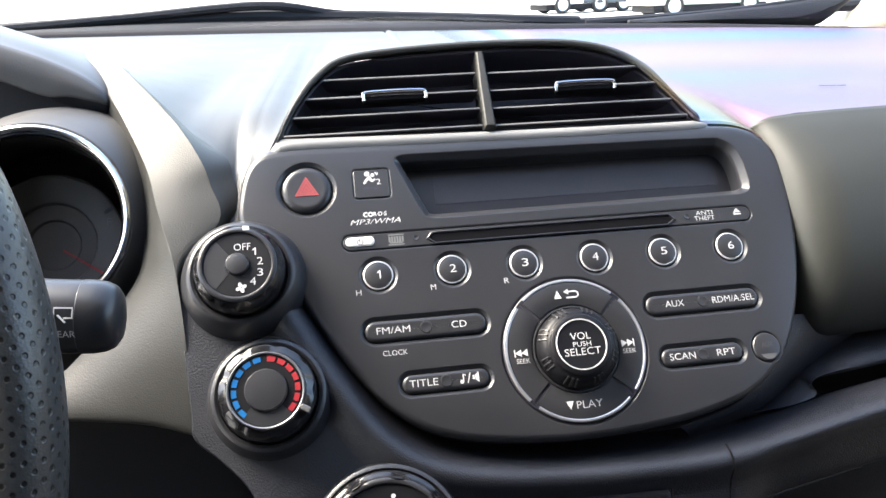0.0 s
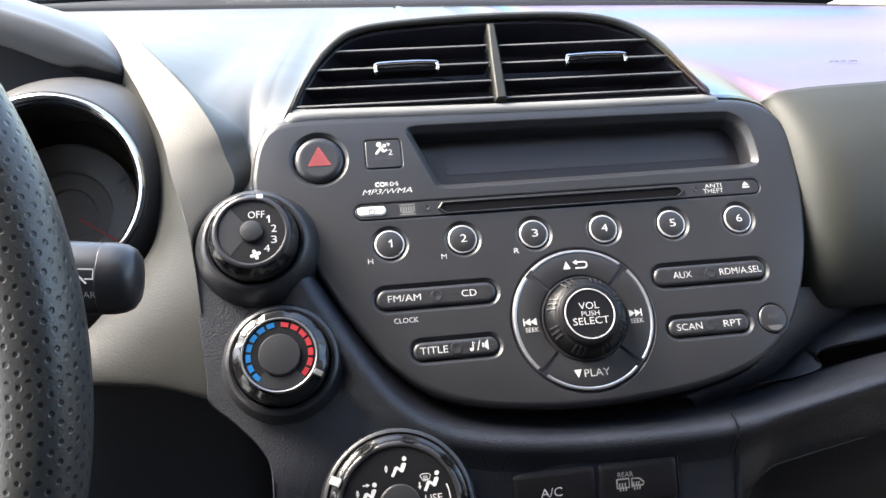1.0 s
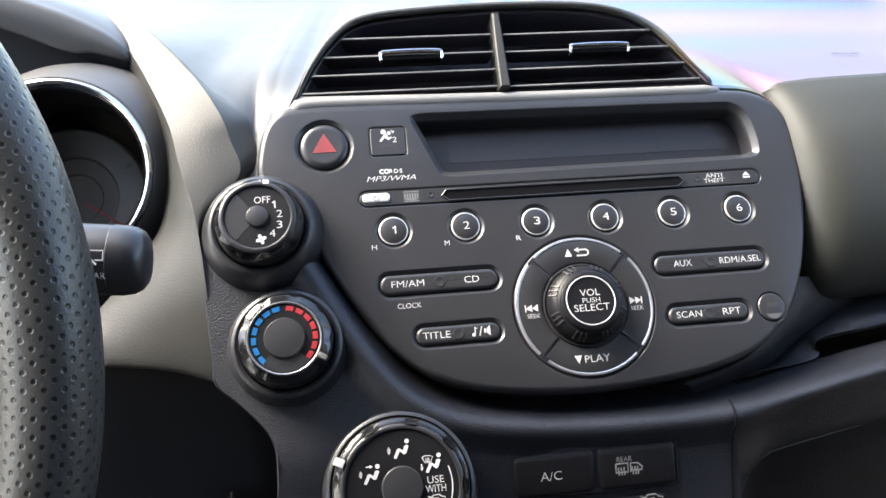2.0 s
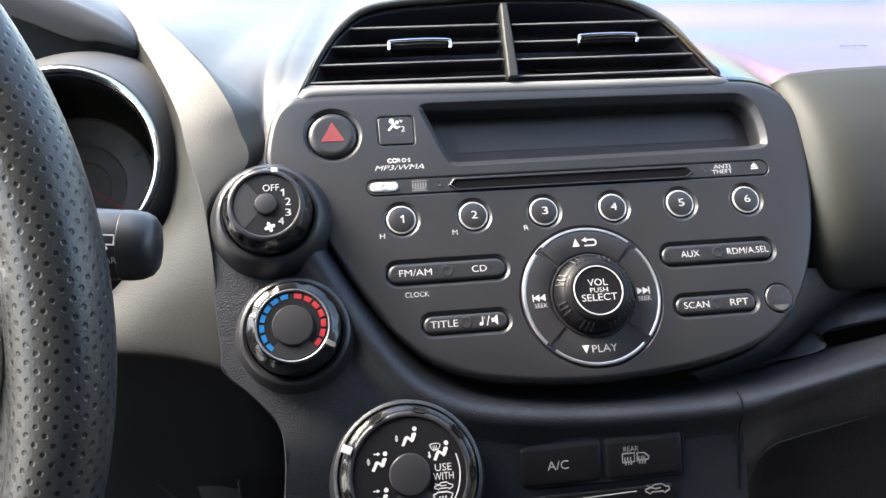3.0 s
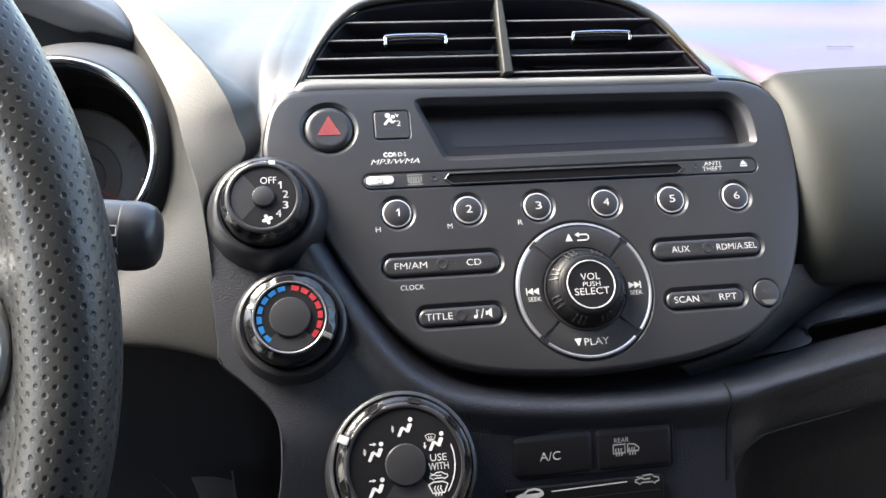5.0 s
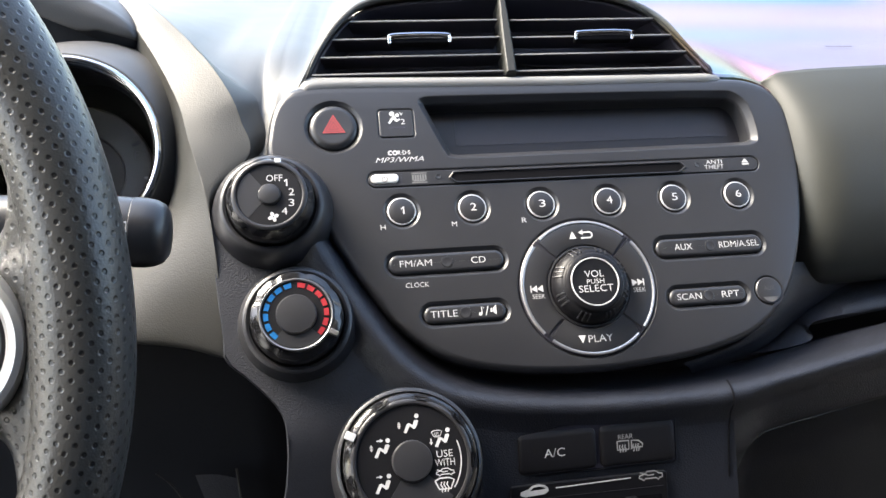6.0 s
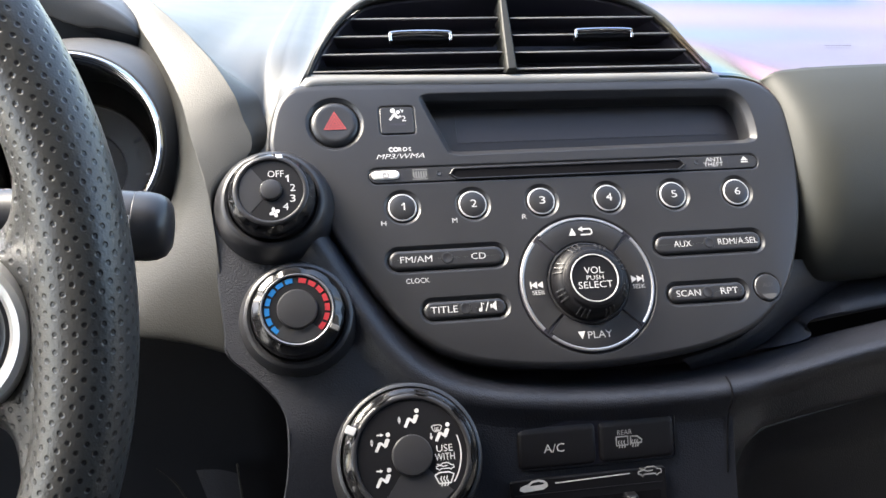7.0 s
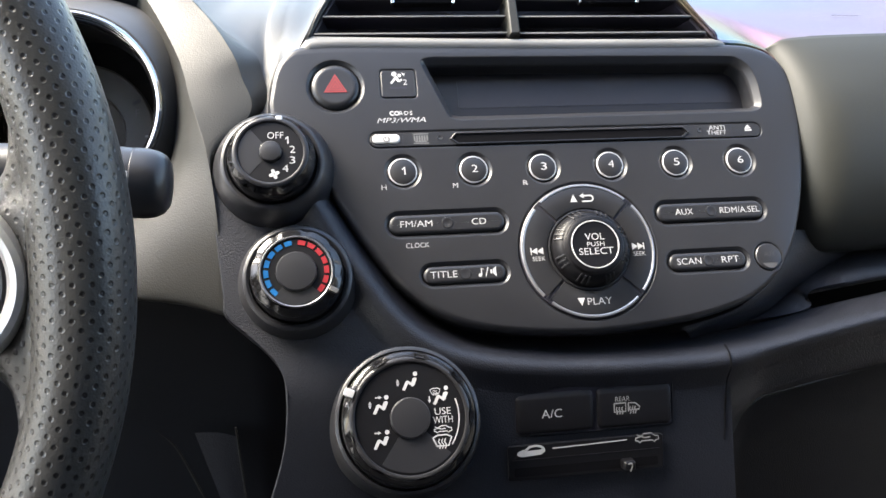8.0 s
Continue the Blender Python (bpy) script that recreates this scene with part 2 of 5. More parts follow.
def bars(shapes, z=0.0, thick=0.12, bm=None):
    """Printed flat shapes: polygons in millimetres."""
    bm = bm or bmesh.new()
    for poly in shapes:
        a, b = ring(bm, poly, z), ring(bm, poly, z - thick)
        bm.faces.new(a)
        skin(bm, b, a)
    return bm


def stroke(points, width):
    """A polygon along a line of points, of even width."""
    left, right = [], []
    for i, p in enumerate(points):
        a, b = Vector(points[max(i - 1, 0)]), Vector(points[min(i + 1, len(points) - 1)])
        t = (b - a).normalized()
        k = Vector((-t.y, t.x)) * width / 2
        left.append((p[0] + k.x, p[1] + k.y))
        right.append((p[0] - k.x, p[1] - k.y))
    return left + right[::-1]


def text(words, u, v, w, width, height, material, parent, turn=0.0, lean=0.0, name="legend", bold=-0.004):
    """Printed words, centred, of that width and height in millimetres."""
    if words == "1":
        x, y, k = width * 0.5, height / 2, width * 0.2
        return part(name, bars([[(x - 2 * k, -y), (x, -y), (x, y), (x - 1.6 * k, y), (-x, y * 0.55), (-x, y * 0.2), (x - 2 * k, y * 0.5)]], 0.0), material, parent,
                    m=Matrix.Translation((u * MM, v * MM, w * MM)))
    cu = bpy.data.curves.new(name, "FONT")
    cu.body = words
    cu.align_x = "CENTER"
    cu.shear = lean
    cu.offset = bold
    cu.resolution_u = 3
    tmp = bpy.data.objects.new(name, cu)
    me = bpy.data.meshes.new_from_object(tmp)
    bpy.data.objects.remove(tmp)
    co = np.array([x.co for x in me.vertices])
    lo, hi = co.min(0), co.max(0)
    for x in me.vertices:
        x.co = ((x.co.x - (lo[0] + hi[0]) / 2) * width * MM / (hi[0] - lo[0]),
                (x.co.y - (lo[1] + hi[1]) / 2) * height * MM / (hi[1] - lo[1]), 0.0)
    me.materials.clear()
    me.materials.append(material)
    ob = new(name, me)
    ob.parent = parent
    ob.matrix_basis = Matrix.Translation((u * MM, v * MM, w * MM)) @ Matrix.Rotation(radians(turn), 4, "Z")
    return ob


def sheet(rows, per_row=5, per_col=5, bm=None):
    """A smooth surface through rows of places in the world."""
    bm = bm or bmesh.new()
    fine = [catmull(r, per_col, closed=False) for r in rows]
    cols = [catmull(c, per_row, closed=False) for c in zip(*fine)]
    grid = [[bm.verts.new(p) for p in c] for c in cols]
    for a, b in zip(grid, grid[1:]):
        skin(bm, a, b, closed=False)
    return bm


def thicken(ob, metres, side=-1):
    mod = ob.modifiers.new("thickness", "SOLIDIFY")
    mod.thickness, mod.offset = metres, side
    return ob


def box(size, centre, bevel=0.0, bm=None, seg=2):
    b2 = bmesh.new()
    bmesh.ops.create_cube(b2, size=1.0)
    for x in b2.verts:
        x.co = Vector((x.co.x * size[0], x.co.y * size[1], x.co.z * size[2]))
    if bevel:
        bmesh.ops.bevel(b2, geom=list(b2.edges), offset=bevel, segments=seg, affect="EDGES", profile=0.6)
    for x in b2.verts:
        x.co += Vector(centre)
    if bm is None:
        return b2
    me = bpy.data.meshes.new("tmp")
    b2.to_mesh(me)
    b2.free()
    bm.from_mesh(me)
    bpy.data.meshes.remove(me)
    return bm


def tube(points, r, n=12, bm=None, closed=False, flat=1.0):
    """A round bar along points of the world; r may be a number or one for each point."""
    bm = bm or bmesh.new()
    rings = []
    count = len(points)
    up = Vector((0, 0, 1))
    for i, p in enumerate(points):
        a = Vector(points[(i - 1) % count if closed else max(i - 1, 0)])
        b = Vector(points[(i + 1) % count if closed else min(i + 1, count - 1)])
        t = (b - a).normalized()
        s = t.cross(up)
        s = s.normalized() if s.length > 1e-4 else Vector((1, 0, 0))
        q = s.cross(t)
        rad = r[i] if isinstance(r, (list, tuple)) else r
        rings.append([bm.verts.new(Vector(p) + (s * math.cos(2 * math.pi * k / n) + q * flat * math.sin(2 * math.pi * k / n)) * rad) for k in range(n)])
    for a, b in zip(rings, rings[1:]):
        skin(bm, a, b)
    if closed:
        skin(bm, rings[-1], rings[0])
    else:
        bm.faces.new(rings[0])
        bm.faces.new(rings[-1][::-1])
    return bm


def rim_inset(loop, d, boost):
    """As inset, but larger along the top of the loop, which is rounded more."""
    n, out = len(loop), []
    for i in range(n):
        a, c = Vector(loop[i - 1][:2]), Vector(loop[(i + 1) % n][:2])
        t = (c - a).normalized()
        up = max(0.0, -t.x) ** 2 * (loop[i][1] > 20)
        k = d * (1 + boost * up)
        out.append((loop[i][0] - t.y * k, loop[i][1] + t.x * k))
    return out

# ---- the place outside and the car's shell ----
def grid_plane(x0, x1, y0, y1, z, n=8):
    bm = bmesh.new()
    vs = [[bm.verts.new((x0 + (x1 - x0) * i / n, y0 + (y1 - y0) * j / n, z)) for i in range(n + 1)] for j in range(n + 1)]
    for a, b in zip(vs, vs[1:]):
        skin(bm, a, b, closed=False)
    return bm


tagged(finish("ground", grid_plane(-900, 900, -900, 900, 0.0), SLATE), "sunlit pale concrete of a parking lot", "ground", kind="structure")


def slab(name, size, centre, material, label, bevel=0.01):
    return tagged(finish(name, box(size, centre, bevel), material), label, "car body", kind="structure")


slab("floor", (1.5, 3.0, 0.05), (0.08, -0.85, 0.22), DARK, "dark carpeted floor of the car")
slab("ceiling", (1.36, 1.85, 0.04), (0.08, -1.17, 1.50), FABRIC, "pale cloth headliner under the roof of the car", 0.015)
# out of view: rear and side walls, sized to shape the cabin's light
slab("wall_rear", (1.5, 0.05, 1.28), (0.08, -0.66, 0.835), DARK, "unseen dark wall added behind the camera to block light")
slab("wall_driver", (0.10, 2.8, 0.52), (-0.66, -0.70, 0.47), TRIMGREY, "unseen grey lower half of the driver door, kept low for light")
slab("wall_passenger", (0.06, 2.8, 0.88), (0.82, -0.70, 0.65), TRIMGREY, "unseen grey wall added on the passenger side to limit light")
slab("wall_front", (1.5, 0.04, 0.75), (0.08, 0.66, 0.62), DARK, "black bulkhead in front of the footwells")
for k, x in enumerate((-0.66, 0.82)):
    lean = 0.05 if x < 0 else -0.05
    foot = (x, 0.50, 0.98) if x < 0 else (0.757, 0.80, 0.955)
    bm = tube([foot, (x + lean * 0.6, 0.20, 1.25), (x + lean, -0.26, 1.49)], [0.045, 0.038, 0.036], 14)
    tagged(finish("pillar", bm, FABRIC), "pale trimmed windscreen pillar of the car", "pillar", kind="structure")
    bm = tube([(x, -0.85, 0.95), (x + lean, -0.9, 1.50)], 0.05, 14)
    tagged(finish("pillar", bm, FABRIC), "pale trimmed door pillar of the car", "pillar", kind="structure")

# the windscreen, a bowed sheet, with its black lower edge
bm = sheet([[(-0.60, 0.50, 1.05), (-0.25, 0.63, 1.045), (0.08, 0.665, 1.04), (0.45, 0.62, 1.03), (0.78, 0.48, 1.02)],
            [(-0.56, 0.12, 1.28), (-0.25, 0.22, 1.28), (0.08, 0.25, 1.28), (0.45, 0.22, 1.27), (0.74, 0.10, 1.27)],
            [(-0.52, -0.27, 1.49), (-0.25, -0.20, 1.50), (0.08, -0.18, 1.50), (0.45, -0.20, 1.50), (0.70, -0.27, 1.49)]])
pane = tagged(finish("windscreen", bm, GLASS), "clear curved windscreen of the car", "windscreen", kind="structure")
pane.visible_shadow = False
bm = sheet([[(-0.60, 0.505, 1.038), (-0.25, 0.62, 1.034), (0.08, 0.645, 1.028), (0.45, 0.61, 1.018), (0.78, 0.47, 1.004)],
            [(-0.60, 0.515, 1.054), (-0.25, 0.63, 1.046), (0.08, 0.655, 1.038), (0.45, 0.62, 1.028), (0.78, 0.48, 1.012)]], 3, 8)
thicken(tagged(finish("trim", bm, DARK), "black edge band along the foot of the windscreen", "trim", kind="structure"), 0.004)
# cowl and wipers in front of it
cowl = thing("wiper_cowl", Matrix(), "black plastic cowl with wipers below the windscreen", "cowl")
bm = sheet([[(-0.62, 0.655, 1.032), (-0.25, 0.70, 1.030), (0.08, 0.72, 1.025), (0.45, 0.70, 1.012), (0.80, 0.60, 1.0)],
            [(-0.62, 0.72, 1.042), (-0.25, 0.77, 1.049), (0.08, 0.79, 1.041), (0.45, 0.77, 1.020), (0.80, 0.66, 1.004)],
            [(-0.62, 0.90, 1.000), (-0.25, 0.98, 1.000), (0.08, 1.0, 0.995), (0.45, 0.98, 0.98), (0.80, 0.88, 0.97)]], 3, 6)
thicken(part("cover", bm, DARK, cowl), 0.01)
part("wiper_arm", tube(catmull([(-0.50, 0.72, 1.045), (-0.27, 0.76, 1.056), (-0.09, 0.77, 1.066), (0.02, 0.78, 1.050), (0.2, 0.79, 1.036)], 5, False), 0.006, 8), DARK, cowl)
part("wiper_blade", tube(catmull([(-0.45, 0.75, 1.046), (-0.1, 0.78, 1.052), (0.35, 0.76, 1.028)], 6, False), 0.009, 8), DARK, cowl)
part("wiper_arm", tube(catmull([(0.36, 0.76, 1.026), (0.55, 0.74, 1.034), (0.76, 0.70, 1.056)], 5, False), [0.006] * 10 + [0.013], 8), DARK, cowl)
part("wiper_blade", tube(catmull([(0.30, 0.78, 1.024), (0.55, 0.76, 1.030), (0.80, 0.66, 1.044)], 6, False), 0.008, 8), DARK, cowl)
thicken(part("cowl_end", sheet([[(0.383, 0.660, 1.028), (0.510, 0.660, 1.020), (0.638, 0.660, 1.012), (0.700, 0.660, 1.048)],
            [(0.383, 0.648, 1.030), (0.509, 0.648, 1.030), (0.625, 0.648, 1.030), (0.697, 0.648, 1.053)],
            [(0.383, 0.660, 1.033), (0.508, 0.660, 1.040), (0.613, 0.660, 1.047), (0.694, 0.660, 1.058)]], 3, 4), DARK, cowl, "black plastic corner beside the pillar"), 0.004)
bm = sheet([[(-0.72, 0.95, 0.975), (0.08, 1.04, 0.99), (0.88, 0.95, 0.965)], [(-0.74, 1.35, 0.93), (0.08, 1.42, 0.95), (0.9, 1.35, 0.93)],
            [(-0.74, 1.62, 0.80), (0.08, 1.72, 0.83), (0.9, 1.62, 0.80)]], 5, 8)
thicken(part("bonnet", bm, WHITE_CAR, cowl, "pale painted bonnet"), 0.01)


def wheel_parts(car, x, y, r=0.33):
    m = Matrix.Translation((x, y, r)) @ Matrix.Rotation(math.pi / 2, 4, "Y")
    wheel = new("wheel")
    wheel.parent, wheel.matrix_basis = car, m
    k = r / MM
    part("tyre", lathe([(k * 0.66, -100), (k * 0.92, -105), (k, -80), (k, 80), (k * 0.92, 105), (k * 0.66, 100), (k * 0.66, -100)], 32), TYRE, wheel)
    bm = lathe([(0, 60), (k * 0.15, 75), (k * 0.2, 60), (k * 0.6, 85), (k * 0.68, 98), (k * 0.68, -98), (k * 0.6, -85), (0, -60)], 32,
               lambda a, s: 1.0 if s not in (2, 3) else 0.93 + 0.07 * math.cos(5 * a))
    part("rim", bm, SILVER, wheel)


def parked_car(x, y, turn, paint, label):
    """A small saloon, with bumpers, glass and four wheels; its front points along the second axis."""
    car = thing("parked_car", pose(x, y, 0, 0, 0, turn), label, "car", "cars in the parking lot")
    side = [(-2.15, 0.35), (-2.2, 0.62), (-2.1, 0.9), (-1.5, 0.98), (-0.9, 1.42), (0.3, 1.46), (1.0, 1.0), (1.9, 0.86), (2.2, 0.66), (2.2, 0.36)]
    bm = bmesh.new()
    rows = []
    for s in (-0.86, -0.78, 0, 0.78, 0.86):
        k = 1.0 if abs(s) < 0.5 else (0.985 if abs(s) < 0.8 else 0.93)
        rows.append([bm.verts.new((s * (0.82 if z > 1.1 else 1), q * k, 0.35 + (z - 0.35) * k)) for q, z in side])
    for a, b in zip(rows, rows[1:]):
        skin(bm, a, b)
    bm.faces.new(rows[0])
    bm.faces.new(rows[-1][::-1])
    part("body", bm, paint, car, sharp=25)
    for s in (-1, 1):
        part("window", box((0.02, 1.5, 0.32), (0.76 * s, -0.25, 1.16), 0.02), GLOSS, car)
        for q in (-1.3, 1.35):
            wheel_parts(car, 0.78 * s, q)
        part("headlight", box((0.35, 0.12, 0.14), (0.6 * s, 2.13, 0.68), 0.03), CHROME, car)
    part("underbody", box((1.5, 4.0, 0.30), (0, 0, 0.28), 0.05), DARK, car)
    part("windscreen", box((1.25, 0.03, 0.42), (0, 0.66, 1.2), 0.02), GLOSS, car)
    return car


parked_car(12.3, 24.7, 95, BEIGE_CAR, "pale beige saloon parked across the lot in glaring sun")
parked_car(10.5, 30.9, 100, WHITE_CAR, "white saloon parked at the far side of the lot")
parked_car(12.1, 31.1, 98, DARK_CAR, "dark saloon parked between two pale ones")

# ---- the dashboard ----
dash = thing("dashboard", Matrix(), "grey and black grained plastic dashboard of a small car", "dashboard")
# outline of the vent's hood on the radio's face, left foot to right foot
HOOD = [(-44, 76), (-35, 94), (-22, 111), (-6, 121), (28, 125), (72, 126.5), (115, 125), (140, 119), (157, 108), (170, 91), (182, 74)]
hood_arc = catmull(HOOD, 3, False)
front = []
for x, y, z in ((-0.70, 0.17, 1.045), (-0.45, 0.17, 1.05), (-0.25, 0.165, 1.05), (-0.19, 0.160, 1.046), (-0.155, 0.150, 1.040), (-0.124, 0.105, 1.029), (-0.104, 0.0860, 1.0145),
                (-0.0915, 0.0780, 1.0085), (-0.0835, 0.0705, 1.0040), (-0.0765, 0.0600, 0.9989), (-0.0724, 0.0500, 0.9906), (-0.0709, 0.0400, 0.9825), (-0.0705, 0.0310, 0.9743), (-0.0691, 0.0240, 0.9683)):
    front.append(Vector((x, y, z)))
front += [FACE @ Vector((u * MM, v * MM, w * MM)) for u, v, w in ((-63, 30, -4), (-61, 46, -4), (-55.5, 61, -4), (-47.5, 70.8, -3.5))]
front += [FACE @ Vector((u * MM, v * MM, -0.0005)) for u, v in hood_arc]
front += [FACE @ Vector((u * MM, v * MM, w * MM)) for u, v, w in ((187, 71.4, -3.0), (197, 70.6, -3.0), (206, 68.4, -3.0), (213, 65.0, -3.2), (218.5, 60.5, -4.0))]
for x, y, z in ((0.2245, 0.044, 1.0030), (0.230, 0.045, 1.0062), (0.26, 0.045, 1.007), (0.33, 0.046, 1.0065), (0.45, 0.052, 1.005), (0.60, 0.07, 1.0), (0.80, 0.10, 0.99)):
    front.append(Vector((x, y, z)))
tuck = FACE.to_3x3() @ Vector((0, -0.007, -0.010))
skirt = [p + (tuck if (p.x < -0.048 or 0.1825 < p.x < 0.225) and p.z < 1.03 else tuck * 0.05) for p in front]
rows = [[tuple(p) for p in skirt]]
DEPTHS = (0.0, 0.02, 0.06, 0.14, 0.26, 0.42, 0.62, 0.82, 1.0)
for d in DEPTHS:
    row = []
    for p in front:
        bx = p.x * (1 + 0.05 * d) + (0.03 * d if p.x < 0.05 else 0)
        by = p.y + (0.64 - 0.22 * (bx - 0.08) ** 2 - p.y) * d
        level = 1.009 + 0.025 * d - 0.024 * d * bx if p.x > -0.05 else 1.012 + 0.022 * d - 0.024 * d * bx
        lift = p.z - level
        fall = (1 - d) ** 1.6 if lift > 0 else max(0.0, 1 - d * 5) ** 2
        row.append((bx, by, level + lift * fall))
    rows.append(row)
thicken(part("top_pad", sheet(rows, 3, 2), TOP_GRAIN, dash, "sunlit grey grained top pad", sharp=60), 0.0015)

# the sill between the vent and the radio; its pale colour stands in for sunlight
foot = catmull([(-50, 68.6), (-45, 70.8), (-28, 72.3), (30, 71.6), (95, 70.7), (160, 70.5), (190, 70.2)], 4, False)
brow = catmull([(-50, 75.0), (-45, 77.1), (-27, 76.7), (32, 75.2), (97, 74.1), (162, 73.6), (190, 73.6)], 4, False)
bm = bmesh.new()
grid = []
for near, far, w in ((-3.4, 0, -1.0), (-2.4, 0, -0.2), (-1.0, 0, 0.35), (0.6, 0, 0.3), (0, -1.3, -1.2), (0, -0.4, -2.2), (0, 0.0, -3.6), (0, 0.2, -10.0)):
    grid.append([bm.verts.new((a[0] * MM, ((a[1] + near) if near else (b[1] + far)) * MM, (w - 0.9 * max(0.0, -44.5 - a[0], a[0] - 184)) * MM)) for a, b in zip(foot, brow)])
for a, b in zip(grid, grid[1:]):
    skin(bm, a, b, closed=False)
part("vent_sill", bm, SUNLIT_SILL, dash, "sill under the vent, coloured pale as if in sun", FACE, sharp=70)

# the band that sweeps from the meter's visor down beside the knobs
band = [[(-0.2000, 0.2150, 1.0360), (-0.1950, 0.2135, 1.0415), (-0.1900, 0.2150, 1.0440), (-0.1760, 0.2130, 1.0470), (-0.1660, 0.2050, 1.0470), (-0.1550, 0.1970, 1.0380)],
        [(-0.1720, 0.1600, 1.0360), (-0.1675, 0.1585, 1.0415), (-0.1630, 0.1600, 1.0440), (-0.1530, 0.1580, 1.0480), (-0.1450, 0.1500, 1.0480), (-0.1350, 0.1420, 1.0400)],
        [(-0.1460, 0.1160, 1.0183), (-0.1417, 0.1115, 1.0250), (-0.1385, 0.1085, 1.0303), (-0.1310, 0.1090, 1.0355), (-0.1220, 0.1080, 1.0370), (-0.1120, 0.1080, 1.0260)],
        [(-0.1269, 0.0830, 1.0022), (-0.1239, 0.0765, 1.0111), (-0.1222, 0.0720, 1.0162), (-0.1100, 0.0700, 1.0182), (-0.0975, 0.0680, 1.0195), (-0.0883, 0.0785, 1.0077)],
        [(-0.1182, 0.0600, 0.9846), (-0.1127, 0.0495, 0.9929), (-0.1095, 0.0444, 0.9988), (-0.0960, 0.0440, 1.0015), (-0.0832, 0.0440, 1.0035), (-0.0735, 0.0645, 0.9995)],
        [(-0.1157, 0.0460, 0.9697), (-0.1085, 0.0335, 0.9782), (-0.1039, 0.0270, 0.9839), (-0.0910, 0.0295, 0.9875), (-0.0778, 0.0335, 0.9910), (-0.0694, 0.0545, 0.9912)],
        [(-0.1152, 0.0320, 0.9571), (-0.1055, 0.0195, 0.9651), (-0.0987, 0.0138, 0.9706), (-0.0865, 0.0172, 0.9735), (-0.0742, 0.0215, 0.9765), (-0.0675, 0.0355, 0.9749)],
        [(-0.1219, 0.0220, 0.9430), (-0.1064, 0.0095, 0.9504), (-0.0944, 0.0020, 0.9558), (-0.0937, 0.0030, 0.9566), (-0.0925, 0.0060, 0.9563), (-0.0860, 0.0170, 0.9500)],
        [(-0.1519, 0.0080, 0.9119), (-0.1188, -0.0075, 0.9184), (-0.0914, -0.0165, 0.9264), (-0.0908, -0.0155, 0.9262), (-0.0905, -0.0130, 0.9251), (-0.0880, 0.0000, 0.9200)],
        [(-0.1835, -0.0020, 0.8953), (-0.1193, -0.0180, 0.8952), (-0.0906, -0.0280, 0.8921), (-0.0900, -0.0270, 0.8913), (-0.0897, -0.0250, 0.8899), (-0.0870, -0.0120, 0.8950)],
        [(-0.1861, 0.0040, 0.8908), (-0.1209, -0.0120, 0.8905), (-0.0915, -0.0230, 0.8878), (-0.0907, -0.0230, 0.8875), (-0.0905, -0.0210, 0.8861), (-0.0870, -0.0060, 0.8930)]]
def crisp(row, corners, near=0.0016):
    """The same row with points close on both sides of its corners, so that the curve turns there within millimetres."""
    out = []
    for i, p in enumerate(row):
        p = Vector(p)
        if i not in corners:
            out.append(tuple(p))
            continue
        a, b = Vector(row[i - 1]) - p, Vector(row[i + 1]) - p
        a, b = (a, b) if a.length and b.length else (Vector((0, 0, 1e-5)), Vector((0, 0, 1e-5)))
        out += [tuple(p + a * min(0.4, near / max(a.length, 1e-6))), tuple(p + (a.normalized() + b.normalized()) * near * 0.12), tuple(p + b * min(0.4, near / max(b.length, 1e-6)))]
    return out


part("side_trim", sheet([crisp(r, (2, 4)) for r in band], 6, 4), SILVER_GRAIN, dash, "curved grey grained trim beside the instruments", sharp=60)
# the under edge of that trim, and the dark knee panel behind
bm = sheet([[(-0.1861, 0.0040, 0.8908), (-0.1209, -0.0120, 0.8905), (-0.0915, -0.0230, 0.8878), (-0.0905, -0.0210, 0.8861)],
            [(-0.1861, 0.0260, 0.8898), (-0.1209, 0.0100, 0.8895), (-0.0915, -0.0010, 0.8868), (-0.0905, 0.0010, 0.8851)],
            [(-0.1861, 0.0540, 0.8868), (-0.1209, 0.0380, 0.8865), (-0.0915, 0.0270, 0.8838), (-0.0905, 0.0290, 0.8821)]], 3, 3)
part("side_trim_edge", bm, SILVER_GRAIN, dash)
bm = sheet([[(-0.62, 0.02, 0.93), (-0.30, 0.01, 0.91), (-0.16, 0.005, 0.90), (-0.06, 0.0, 0.90)],
            [(-0.62, 0.03, 0.80), (-0.30, 0.02, 0.80), (-0.16, 0.012, 0.80), (-0.06, 0.01, 0.80)],
            [(-0.62, 0.06, 0.60), (-0.30, 0.06, 0.60), (-0.16, 0.06, 0.60), (-0.06, 0.05, 0.60)],
            [(-0.62, 0.30, 0.45), (-0.30, 0.30, 0.45), (-0.16, 0.30, 0.45), (-0.06, 0.30, 0.45)]], 3, 3)
thicken(part("knee_panel", bm, DARK, dash, "black lower panel with ventilation slits"), 0.004)
part("lower_cover", sheet([[(-0.116, -0.004, 0.806), (-0.104, -0.008, 0.808), (-0.0929, -0.010, 0.8055)], [(-0.111, -0.006, 0.785), (-0.101, -0.010, 0.785), (-0.0920, -0.011, 0.785)],
                           [(-0.105, -0.006, 0.755), (-0.098, -0.010, 0.755), (-0.0905, -0.011, 0.755)], [(-0.098, 0.0, 0.70), (-0.092, 0.0, 0.70), (-0.086, 0.0, 0.70)]], 3, 3), GRAIN, dash, "dark cover low beside the pedals")
